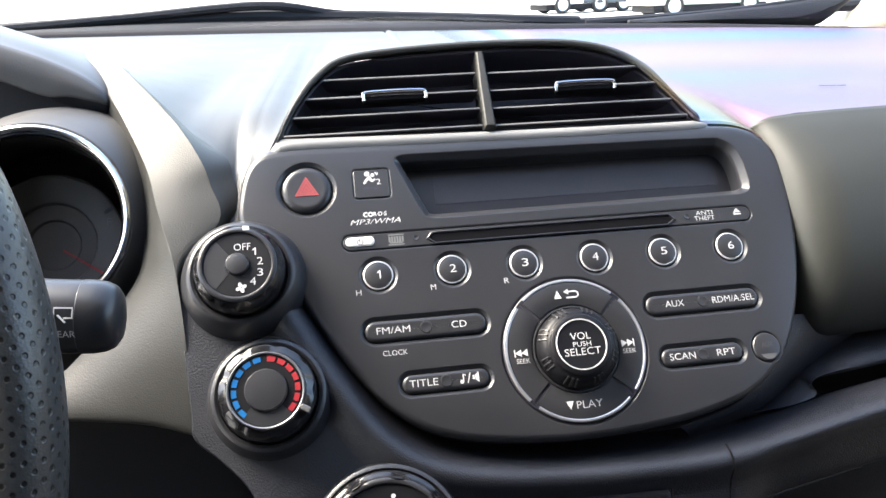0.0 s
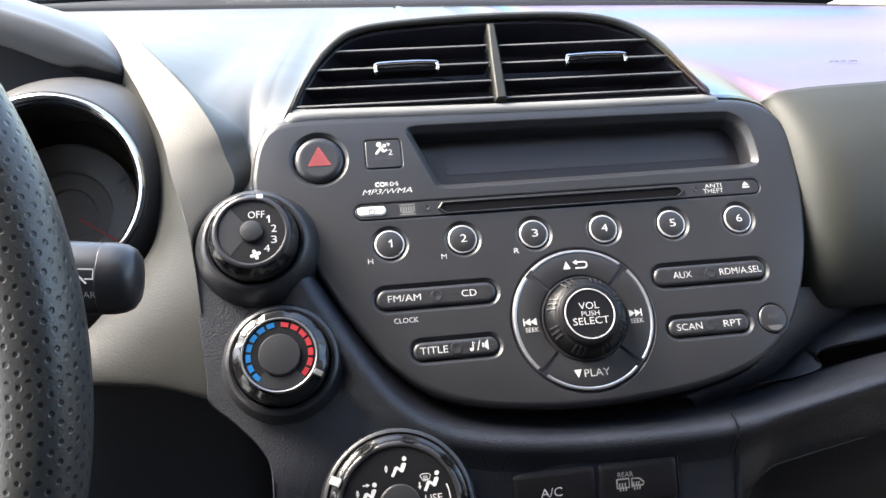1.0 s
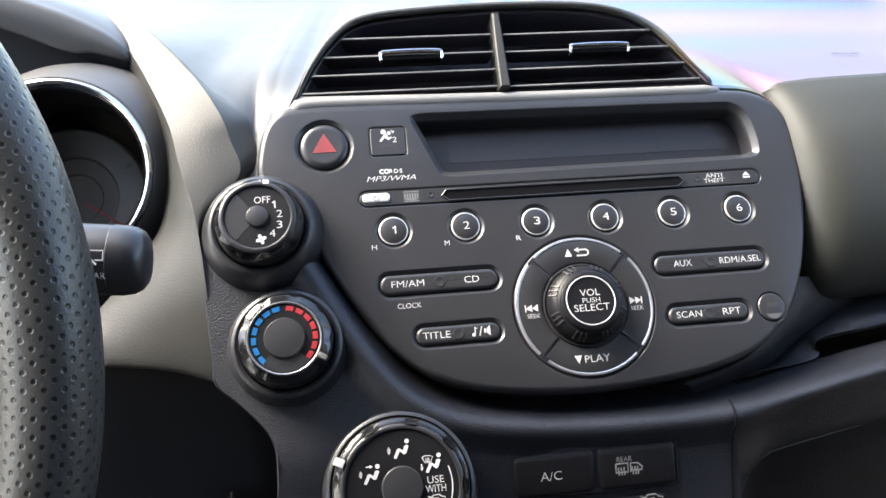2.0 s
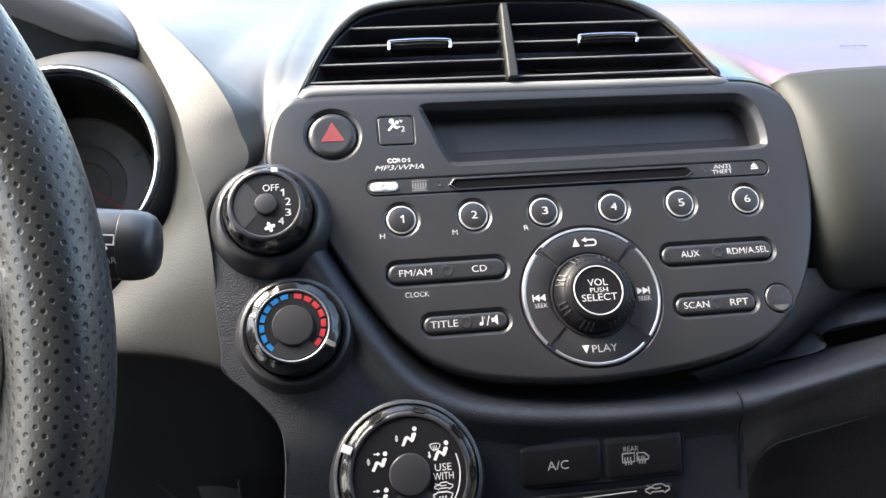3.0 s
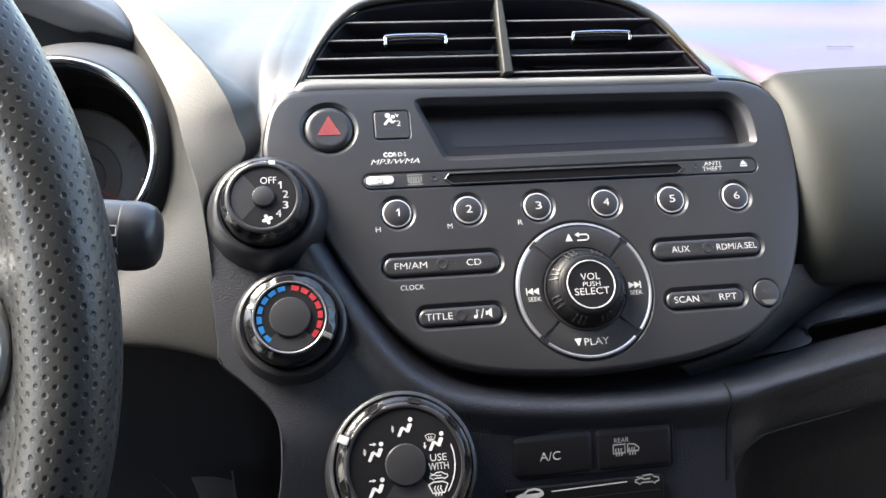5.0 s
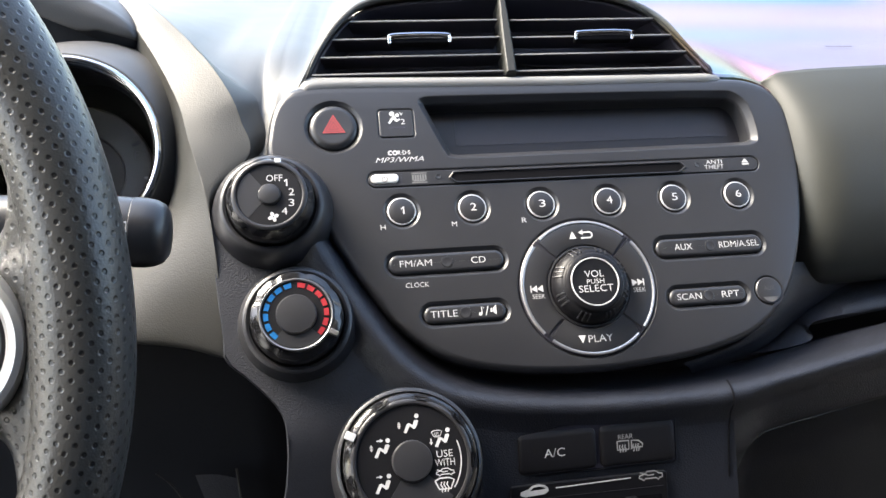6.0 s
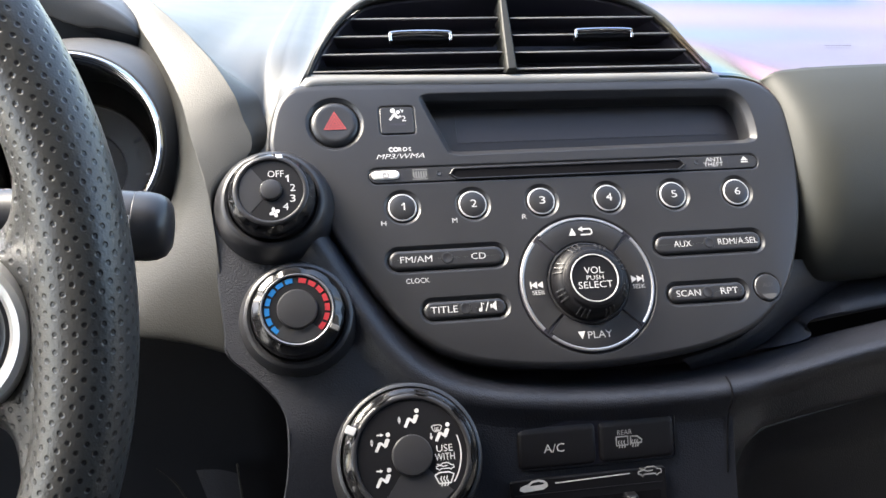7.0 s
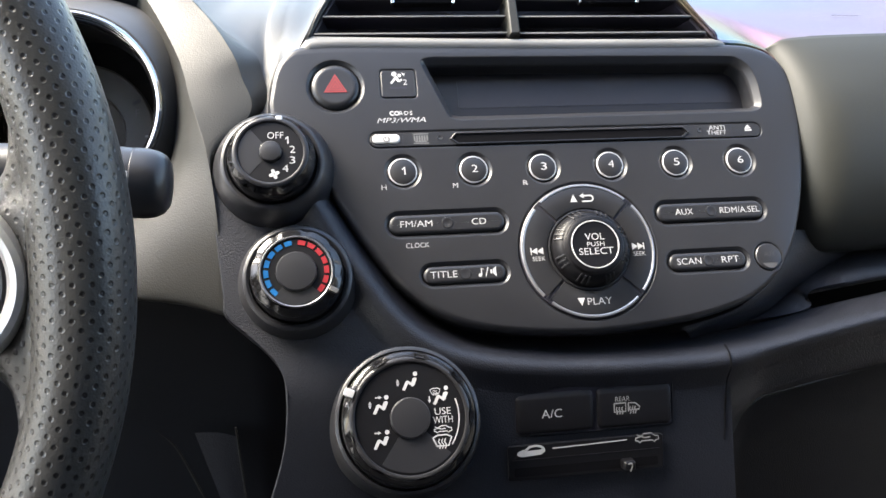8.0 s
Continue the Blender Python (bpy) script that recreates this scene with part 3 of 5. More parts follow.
part("cover_edge", tube(catmull([(-0.0931, -0.0105, 0.812), (-0.0926, -0.0112, 0.80), (-0.0918, -0.0115, 0.78), (-0.0908, -0.0115, 0.755), (-0.088, -0.006, 0.71)], 4, False), 0.0006, 6), SILVER_GRAIN, dash)
part("knee_edge", tube(catmull([(-0.1347, -0.010, 0.8137), (-0.1258, -0.010, 0.8026), (-0.119, -0.010, 0.7831), (-0.1141, -0.010, 0.7663), (-0.107, -0.004, 0.73)], 5, False), [0.0002] * 4 + [0.0006] * 17, 6), SILVER_GRAIN, dash, "thin bright edge of the knee panel")
for k in range(7):
    z = 0.896 - 0.0046 * k
    part("slit_rib", box((0.022, 0.003, 0.0012), (-0.153 - 0.0008 * k, 0.003, z), 0.0004), SILVER_GRAIN, dash)

part("airbag_mark", bars([stroke([(x, 0), (x + 2.2, 5.5)], 1.3) for x in (-12, -9.4, -6.6, -2, 0.8, 5, 8, 11)] + [stroke([(x, y), (x + 2.4, y)], 1.0) for x, y in ((-11, 5.2), (-6, 2.6), (1.4, 5.0), (6, 0.4), (9, 3.0))]), SLOT, dash,
     "small dark embossed lettering", Matrix.Translation((0.3105, 0.116, 1.0118)) @ Matrix.Rotation(radians(-12), 4, "Z") @ Matrix.Scale(0.7, 4))
corner = lathe([(62, -14), (60, 1.5), (56, 4.5), (46, 6.5), (30, 7.2), (0, 7.4)], 48)
part("corner_cover", corner, TOP_GRAIN, dash, "low rounded cover in the corner of the dashboard", Matrix.Translation((0.655, 0.515, 1.004)) @ Matrix.Rotation(radians(6), 4, "Y"))
# passenger side: the drum below the top pad's edge
prof = ((0.045, 1.0055), (0.031, 0.997), (0.012, 0.979), (-0.003, 0.955), (-0.011, 0.930), (-0.010, 0.908), (0.004, 0.892), (0.045, 0.880))
rows = []
for y, z in prof:
    row = []
    for x, dy, dz in ((0.214, 0.055, 0.0), (0.218, 0.030, 0.0), (0.2245, 0.010, 0.0), (0.236, 0.001, 0.0), (0.26, 0.0, 0.001), (0.33, 0.001, 0.002), (0.45, 0.006, 0.002), (0.60, 0.022, 0.0), (0.80, 0.055, -0.01)):
        row.append((x, y + dy * (0.1 if z > 1.0 else (0.5 if z > 0.99 else 1.0)), z + dz - (0.1 * dy if z > 0.99 else 0)))
    rows.append(row)
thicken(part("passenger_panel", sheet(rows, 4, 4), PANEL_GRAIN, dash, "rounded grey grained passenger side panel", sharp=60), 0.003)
line = [Vector((0.2285 + 0.0235 * k / 16, y - 0.0006, z + 0.0004)) for k, (y, z) in enumerate(catmull(prof[1:6], 4, False))]
part("panel_seam", tube(line, [0.0001] * 4 + [0.0008] * 13, 6), SLOT, dash)
# tray in the passenger side and the padded roll under it
upper = ((194, -80), (207, -73), (218, -66.5), (221, -65), (224, -63.4), (228, -61.4), (239, -55.9), (255, -49), (278, -43), (330, -38), (450, -34), (640, -34))
lower = ((185, -84), (208, -83), (221, -81), (224.5, -78), (222.6, -73.5), (226.5, -70.0), (236, -68.6), (248, -67.6), (272, -65), (325, -60), (450, -56), (640, -56))
bm = bmesh.new()
upper, lower = catmull(upper, 4, False), catmull(lower, 4, False)
grid = []
for t, w in ((0.0, -52), (0.0, -41), (0.25, -35), (0.6, -29), (0.9, -26), (1.0, -28), (0.97, -34), (0.9, -60)):
    grid.append([bm.verts.new(((a[0] + (b[0] - a[0]) * t) * MM, (a[1] + (b[1] - a[1]) * t) * MM, (w - 0.06 * max(0, b[0] - 300)) * MM)) for a, b in zip(upper, lower)])
for a, b in zip(grid, grid[1:]):
    skin(bm, a, b, closed=False)
part("tray_lip", bm, GRAIN, dash, "dark grained lip over an open tray", FACE, sharp=80)
# the dark fascia between the radio's foot, the passenger panel and that lip
near = ((140, -87, -13), (175, -78, -14), (198, -60, -15), (210, -40, -16), (222, -36, -19), (260, -38, -27), (340, -38, -36), (640, -36, -66))
far = ((150, -93, -26), (192, -82, -30), (219, -67.5, -34), (238, -57.5, -37), (255, -50.5, -40), (278, -44.5, -44), (340, -39.5, -49), (640, -35, -74))
rows = [[FACE @ Vector(((a[0] + (b[0] - a[0]) * t) * MM, (a[1] + (b[1] - a[1]) * t) * MM, (a[2] + (b[2] - a[2]) * t + 3.0 * math.sin(math.pi * t)) * MM)) for a, b in zip(near, far)] for t in (0.0, 0.35, 0.7, 1.0)]
part("lower_fascia", sheet(rows, 3, 4), GRAIN, dash, "dark grained fascia beside the radio", sharp=60)
bm = sheet([[(0.05, 0.05, 0.80), (0.30, 0.06, 0.82), (0.80, 0.12, 0.83)], [(0.05, 0.05, 0.91), (0.30, 0.06, 0.91), (0.80, 0.12, 0.91)]], 2, 3)
part("tray_back", bm, DARK, dash)

# ---- centre stack below the radio ----
RIDGE = [(-47, 8), (-44, -10), (-37, -24), (-24, -47), (-9, -70), (7, -85), (31, -95), (74, -100.5), (118, -102.5), (160, -101.5), (196, -96), (254, -86), (340, -76), (480, -70), (680, -72)]
rid = catmull(RIDGE, 4, False)


def face_w(u, v=0.0):
    """How far the stack's lower face stands out, by millimetres to the right and up; it falls away towards its foot."""
    w = -1 if u < -40 else (-9 if u > 70 else -1 - 8 * (u + 40) / 110)
    return w - 0.32 * max(0.0, -108 - v)


def across(offsets, beyond=None):
    """Rows along the ridge by (distance, height, drop); past the seam they change over to those of beyond."""
    rows = [[] for _ in offsets]
    for i, p in enumerate(rid):
        a, b = Vector(rid[max(i - 1, 0)]), Vector(rid[min(i + 1, len(rid) - 1)])
        t = (b - a).normalized()
        out = Vector((t.y, -t.x))  # away from the radio
        k = min(1.0, max(0.0, (p[0] - 160) / 26))
        k = k * k * (3 - 2 * k)
        for row, one, two in zip(rows, offsets, beyond or offsets):
            d, dw, drop = (e + (f - e) * k for e, f in zip(one, two))
            w = face_w(p[0] + out.x * d, p[1] + out.y * d - drop) + dw
            row.append(FACE @ Vector(((p[0] + out.x * d) * MM, (p[1] + out.y * d - drop) * MM, w * MM)))
    return rows


ROLL = ((-16, -26, 0), (-10.5, -13.5, 0), (-7, -5.5, 0), (-3, 0.8, 0), (1, 5.6, 0), (5, 6.6, 0), (8.5, 4.4, 0), (12.5, 0.8, 0), (17, -0.2, 0))
LEDGE = ((-12, -36, 0), (-10.5, -14, 0), (-6, -6, 0), (-2, 0.0, 0), (1.8, 5.0, 0), (4, 5.2, 0), (7, 2.2, 0), (11, -2.8, 0), (16, -10, 0))
bm = bmesh.new()
grid = [[bm.verts.new(p) for p in r] for r in across(ROLL, LEDGE)]
for a, b in zip(grid, grid[1:]):
    skin(bm, a, b, closed=False)
part("stack_roll", bm, GRAIN, dash, "dark grained rounded roll under the radio", sharp=60)

# the flat face that carries the knobs: from the roll to the seam on one side and down
left_edge = catmull([(-95, 14), (-94, -10), (-91, -35), (-88.5, -58), (-87.5, -69), (-76, -80), (-64, -94), (-61, -107), (-63, -130), (-70, -152), (-79, -175)], 5, False)
bm = bmesh.new()
outer = []
for i, p in enumerate(rid):
    a, b = Vector(rid[max(i - 1, 0)]), Vector(rid[min(i + 1, len(rid) - 1)])
    t = (b - a).normalized()
    outer.append((p[0] + t.y * 14, p[1] - t.x * 14))
cut = [q for q in outer if q[0] < 166]
N = len(cut)
for k, q in enumerate(cut):
    s = k / (N - 1)
    # the matching place on the seam and foot
    j = min(1.0, s * 1.9)
    i = j * (len(left_edge) - 1)
    i0 = int(min(i, len(left_edge) - 2))
    e = Vector(left_edge[i0]).lerp(Vector(left_edge[i0 + 1]), i - i0)
    if s * 1.9 > 1:
        e = Vector((-79 + 242 * (s * 1.9 - 1) / 0.9, -175))
    grid_row = [bm.verts.new((x * MM, y * MM, face_w(x, y) * MM)) for x, y in (Vector(q[:2]).lerp(e, m / 12) for m in range(13))]
    if k:
        skin(bm, last, grid_row, closed=False)
    last = grid_row
part("stack_face", bm, GRAIN, dash, "dark grained face that carries the knobs", FACE)
# the same face turns back along its free edge
bm = bmesh.new()
rows = [[bm.verts.new(((x + dx) * MM, y * MM, (face_w(x, y) + w) * MM)) for x, y in left_edge] for dx, w in ((0, 0), (-0.5, -0.6), (-0.9, -2.2), (-1.0, -6), (-0.6, -14), (2, -60))]
for a, b in zip(rows, rows[1:]):
    skin(bm, a, b, closed=False)
part("stack_flank", bm, GRAIN, dash, m=FACE)

# the roll goes on over the glove box
bm = bmesh.new()
grid = []
keep = [i for i, p in enumerate(rid) if p[0] > 159]
full = across(((9, 0.9, 0), (16, -0.1, 0), (22, -1.2, 0), (28, -3, 0), (34, -6, 0), (40, -10, 0), (48, -16, 0), (70, -24, 0), (120, -30, 0)),
              ((9, -0.6, 0), (16, -8.5, 0), (22, -12.5, 0), (26.5, -15, 0), (27.6, -19, 0), (27.8, -30, 0), (30, -44, 0), (60, -74, 0), (120, -104, 0)))
for r in full:
    grid.append([bm.verts.new(r[i]) for i in keep])
for a, b in zip(grid, grid[1:]):
    skin(bm, a, b, closed=False)
part("passenger_roll", bm, GRAIN, dash, "dark grained padded roll over the glove box", sharp=60)
edge = catmull([(176, -130.0, -25.6), (179.6, -127.4, -25.0), (186, -124.6, -25.0), (208, -120.8, -25.0), (226, -118.0, -25.3), (238, -116.4, -26.4)], 5, False)
part("glove_box_edge", tube([FACE @ (Vector(p) * MM) for p in edge], [0.0002] * 5 + [0.0005] * 14 + [0.0002] * 7, 6), SILVER_GRAIN, dash)
# seam at the end of the centre stack
line = [(158.5, -98, -6.0), (158.6, -102, -2.9), (158.6, -106, -2.3), (158.5, -110, -3.6), (158.3, -116, -9.6), (158.0, -128, -15.0), (157.4, -145, -20.6)]
part("seam", tube([FACE @ (Vector(p) * MM) for p in catmull(line, 4, False)], 0.00045, 6), SLOT, dash)

# ---- the radio ----
radio = thing("car_radio", FACE, "charcoal radio panel with round buttons and a wide display", "radio")
OUTLINE = [(-65.3, 32), (-64.8, 46), (-61.2, 59.6), (-55, 68.0), (-46, 71.8), (-28, 72.6), (30, 71.6), (95, 70.7), (160, 70.5), (192, 70.1), (206.5, 67.4), (216.3, 61), (222.4, 49), (224.2, 30), (219.8, -4), (211.2, -34),
           (198.3, -58), (180, -73.5), (160, -81), (132, -86), (88, -88.5), (45, -85), (17, -77), (-3, -62), (-20, -40), (-33, -18), (-45, 2), (-57, 14)]
OUTLINE = OUTLINE[::-1]
outline = catmull(OUTLINE, 5)
DISPLAY = catmull([(25.5, 31), (28, 28.2), (32, 27.4), (40, 27.3), (115, 27.6), (186, 28.0), (195, 28.3), (199.4, 29.6), (201, 33), (200.8, 43), (199.2, 51), (196, 56.6), (190.5, 59.8), (182, 60.7), (110, 61.5), (30, 62), (20, 62), (15.5, 61.3), (14.2, 59), (16.5, 53)], 6)
for _ in range(6):  # softer corners
    DISPLAY = [tuple(0.25 * a + 0.5 * b + 0.25 * c for a, b, c in zip(*three)) for three in zip(DISPLAY[-1:] + DISPLAY[:-1], DISPLAY, DISPLAY[1:] + DISPLAY[:1])]
PRESETS = [(i * 36.4, -0.7) for i in range(6)]
PILLS = {"fm": (20.3, -28.6, 59.4, 10.8), "title": (26.9, -55.0, 42.2, 9.6), "aux": (160.5, -28.5, 60.4, 10.8), "scan": (154.4, -55.0, 43.0, 9.8)}
HUB = (91.1, -46.1)
holes = [(DISPLAY, 0.0)]
holes += [(circle(7.8, 40, x, y), 1.5) for x, y in PRESETS]
holes += [(rrect(w, h, h / 2 - 0.01, 8, x, y), 1.6) for x, y, w, h in PILLS.values()]
holes += [(circle(35.6, 96, *HUB), 0.9), (circle(7.4, 36, 188, -54.6), 0.6), (circle(12.8, 48, -31.4, 46.8), 1.9), (rrect(18.6, 16.0, 2.0, 5, 1.1, 47.6), 0.35),
          (rrect(214, 8.6, 4.2, 8, 91, 16.6), 0.4)]
bm = bmesh.new()
rings = [ring(bm, rim_inset(outline, d, 0.9), w) for d, w in ((0.6, -15), (0.0, -5.5), (0.2, -3.6), (0.65, -2.2), (1.3, -1.15), (2.1, -0.5), (3.0, -0.12), (3.8, 0.0))]
for a, b in zip(rings, rings[1:]):
    skin(bm, a, b)
edges = [bm.edges.get((rings[-1][i], rings[-1][(i + 1) % len(rings[-1])])) for i in range(len(rings[-1]))]
for loop, lip in holes:
    if lip:
        steps = ((-lip - 0.55, 0.0), (-lip - 0.15, -0.07), (-0.25, -lip * 0.72), (0.0, -lip * 0.95), (0.0, -4.8))
    else:
        steps = ((-1.0, 0.0), (-0.5, -0.15), (2.4, -2.6), (2.9, -4.0), (3.2, -13.5))
    rr = [ring(bm, inset(loop, d) if d else loop, w) for d, w in steps]
    for a, b in zip(rr, rr[1:]):
        skin(bm, a, b)
    edges += [bm.edges.get((rr[0][i], rr[0][(i + 1) % len(rr[0])])) for i in range(len(rr[0]))]
bmesh.ops.triangle_fill(bm, use_beauty=True, use_dissolve=False, edges=edges)
part("bezel", bm, BEZEL, radio, sharp=9)
bm = stack(inset(outline, 8), ((0, -40), (0, -15)), bottom=True)
part("housing", bm, DARK, radio)
# display window
part("display_window", stack(rrect(192, 38, 2, 3, 108, 45), ((0, -14.5), (0, -13.0)), bottom=True), SCREEN, radio, "dark glossy display window")
part("display_panel", stack(rrect(157, 16.4, 0.8, 3, 112.7, 47.2), ((0, -13.2), (0, -12.8))), LCD, radio, "unlit grey display panel")

# preset buttons
for k, (x, y) in enumerate(PRESETS):
    b = part("preset_button", lathe([(7.45, -4), (7.45, 0.2), (7.35, 0.6), (6.9, 1.0), (6.4, 1.2), (4, 1.55), (2, 1.66), (0, 1.7)], 40), BUTTON, radio,
             "round button with a bright ring and a number", Matrix.Translation((x * MM, y * MM, -1.4 * MM)))
    part("button_ring", lathe([(7.42, 0.5), (7.3, 0.95), (7.0, 1.2), (6.7, 1.25), (6.6, 1.05)], 40), GREY_RING, b)
    text(str(k + 1), 0.4, 0.3, 1.74, 1.7 if k == 0 else 3.2, 4.0, WHITE, b)
for ch, (x, y) in zip("HMR", ((-10.1, -8.8), (26.1, -9.0), (62.6, -8.9))):
    text(ch, x, y, 0.06, 2.5, 2.6, WHITE, radio)

# long rocker buttons
for key, (x, y, w, h) in PILLS.items():
    loop = rrect(w - 0.7, h - 0.7, (h - 0.7) / 2 - 0.01, 8)
    b = part("rocker_button", stack(loop, ((0, -4), (0, 0.1), (0.25, 0.6), (0.7, 1.0), (1.3, 1.25), (1.9, 1.35))), BUTTON, radio, "long dark rocker button", Matrix.Translation((x * MM, y * MM, -1.0 * MM)))
    part("dimple", lathe([(3.0, 1.2), (2.85, 1.56), (2.5, 1.66), (2.0, 1.58), (1.0, 1.43), (0, 1.39)], 24), BUTTON, b, "dished dimple")
def word(key, words, u, width, height=3.3, m=WHITE):
    x, y, w, h = PILLS[key]
    text(words, u, y + 0.1, 0.42, width, height, m, radio)
word("fm", "FM/AM", 4.6, 16.0)
word("fm", "CD", 36.2, 7.4)
word("title", "TITLE", 16.2, 13.4)
word("aux", "AUX", 145.5, 9.8)
word("aux", "RDM/A.SEL", 176.6, 22.4)
word("scan", "SCAN", 143.8, 13.2)
word("scan", "RPT", 166.4, 9.6)
text("CLOCK", 4.5, -39.4, 0.06, 11.6, 2.5, WHITE, radio)
note = [circle(0.9, 12, 34.2, -56.2), stroke([(35.0, -56.2), (35.0, -52.6), (36.2, -53.4)], 0.5), stroke([(37.0, -57), (38.4, -52.4)], 0.5),
        [(39.4, -55.6), (40.4, -55.6), (40.4, -53.6), (39.4, -53.6)], [(40.7, -55.6), (42.4, -57.2), (42.4, -52.0), (40.7, -53.6)]]
part("note_mark", bars(note[:3], 0.42), WHITE, radio)
part("mute_mark", bars(note[3:], 0.42), WHITE, radio)

# auxiliary socket's cover
b = part("socket_cover", lathe([(7.1, -4), (7.1, 0.1), (6.7, 0.5), (5.5, 0.7), (0, 0.9)], 36), BEZEL, radio, "round grey rubber socket cover", Matrix.Translation((0.188, -0.0546, 0)))
part("finger_notch", bars([[(4.2 * math.cos(a), -2.6 + 3.6 * math.sin(a)) for a in [math.pi * (1.08 + 0.84 * i / 12) for i in range(13)]]], 0.95, 0.5), NOTCH_GREY, b)
text("AUX", 0.2, 1.2, 0.95, 6.0, 2.4, NOTCH_GREY, b)

# strip with the disc slot
b = part("slot_strip", stack(rrect(213.2, 7.8, 3.85, 8, 91, 16.6), ((0, -4), (0, -0.2), (0.35, 0.15))), BUTTON, radio)
part("power_button", stack(rrect(14.2, 4.8, 2.35, 8, -7.3, 16.9), ((0, 0), (0, 0.5), (0.5, 0.9), (1.2, 1.0))), POWER_WHITE, radio, "bright white power button")
part("power_mark", bars([stroke([(-0.25, 0.2), (-0.25, 1.9)], 0.5)], 1.12, 0.1, fan_arc(1.15, 1.65, -240, 60, 1.12)), GREY_DIM, radio, m=Matrix.Translation((-0.0073, 0.0166, 0)))
cut = [(151.2, 13.7), (154.6, 16.2), (152.4, 18.7), (28.6, 18.7), (26.6, 16.2), (29.8, 13.7)]
cut = [tuple(a + (b - a) * k / 6 for a, b in zip(p, q)) for p, q in zip(cut, cut[1:] + cut[:1]) for k in range(6)]
part("slot_frame", stack(inset(cut, -0.9), ((0, 0.1), (0.15, 0.7), (0.5, 0.95), (0.85, 0.9), (1.1, 0.3)), top=False), BEZEL, radio, "raised rim of the slot")
part("disc_slot", stack(inset(cut, 0.1), ((0, 0.12), (0, 0.3))), SLOT, radio, "black disc slot")
for x in (20.3, 162.2):
    part("pilot_lamp", lathe([(1.4, 0.1), (1.3, 0.5), (0.8, 0.35), (0, 0.2)], 16), BEZEL, radio, m=Matrix.Translation((x * MM, 0.017, 0)))
for x in (1.2, 180.4):
    part("strip_joint", bars([rrect(0.35, 7.0, 0.1, 1, x, 16.8)], 0.2), VENT_BLACK, radio)
logo = [rrect(8.0, 0.6, 0.1, 1, 10.5, 19.3), rrect(8.0, 0.6, 0.1, 1, 10.5, 14.2)] + [rrect(0.9, 3.0, 0.2, 2, 7.2 + 1.3 * i, 17.0) for i in range(6)] + [rrect(6, 0.7, 0.2, 2, 10.4, 15.2)]
part("disc_logo", bars(logo, 0.22), GREY_DIM, radio)
text("ANTI", 172.2, 18.4, 0.22, 9.2, 2.3, WHITE, radio)
text("THEFT", 171.8, 15.5, 0.22, 11.2, 2.3, WHITE, radio)
part("eject_mark", bars([[(188.2, 17.3), (192.2, 17.3), (190.2, 19.6)], rrect(4.0, 0.8, 0.1, 1, 190.2, 16.4)], 0.22), WHITE, radio)
part("disc_logo", bars([fan_shape for fan_shape in ([stroke([(-3.2 + 1.1 * math.cos(a), 31.1 + 1.0 * math.sin(a)) for a in [radians(50 + 26 * i) for i in range(11)]], 0.7),
     stroke([(-0.9 + 1.1 * math.cos(a), 31.1 + 1.0 * math.sin(a)) for a in [radians(33 * i) for i in range(12)]], 0.7)])], 0.08), WHITE, radio)
text("R\u00b7D\u00b7S", 3.8, 31.1, 0.07, 6.6, 2.3, WHITE, radio, bold=0.02)
text("MP3/WMA", 1.2, 27.3, 0.07, 25.0, 2.7, WHITE, radio, lean=0.3)

# hazard button and airbag lamp
b = part("hazard_button", lathe([(12.5, -4), (12.5, 0.6), (12.2, 1.3), (11.5, 2.0), (10.4, 2.6), (9.4, 2.8), (8.6, 2.78), (5, 2.7), (0, 2.7)], 56), BUTTON, radio, "round dark hazard button with a red triangle", Matrix.Translation((-0.0314, 0.0468, -0.0021)))
def tri(r, dy=0.0):
    return [(r * math.cos(radians(90 + 120 * i)), dy + r * math.sin(radians(90 + 120 * i))) for i in range(3)]
bm = bmesh.new()
for r0, r1 in ((6.9, 5.5), (4.6, 3.3), (2.3, 0.9)):
    a, c = ring(bm, tri(r0, -0.3), 2.95), ring(bm, tri(r1, -0.3), 2.95)
    skin(bm, a, c)
part("triangle", bm, HAZARD_RED, b)
part("triangle_core", bars([tri(6.8, -0.3)], 2.88, 0.3), FADED_RED, b)
b = part("airbag_lamp", stack(rrect(17.9, 15.3, 1.7, 5, 1.1, 47.6), ((0, -4), (0, -0.1), (0.4, 0.25))), BUTTON, radio, "square dark lamp tile with a white symbol")
sign = [circle(1.35, 14, -0.9, 53.0), [(-0.6, 51.4), (0.6, 51.9), (1.7, 49.6), (2.9, 50.4), (3.3, 49.6), (1.7, 48.4), (0.6, 48.8), (-0.2, 49.9), (-2.3, 47.4), (-3.2, 48.0), (-1.6, 50.2)],
        circle(1.0, 12, 1.9, 52.2), stroke([(3.2, 53.8), (3.9, 52.6)], 0.5), stroke([(4.6, 53.4), (3.9, 52.0)], 0.5)]
part("symbol", bars(sign, 0.36), WHITE, b)
text("2", 4.6, 48.4, 0.36, 2.2, 3.0, WHITE, b)
part("symbol_off", bars([rrect(8.5, 1.0, 0.2, 2, 1.0, 45.2)], 0.34), VENT_BLACK, b)

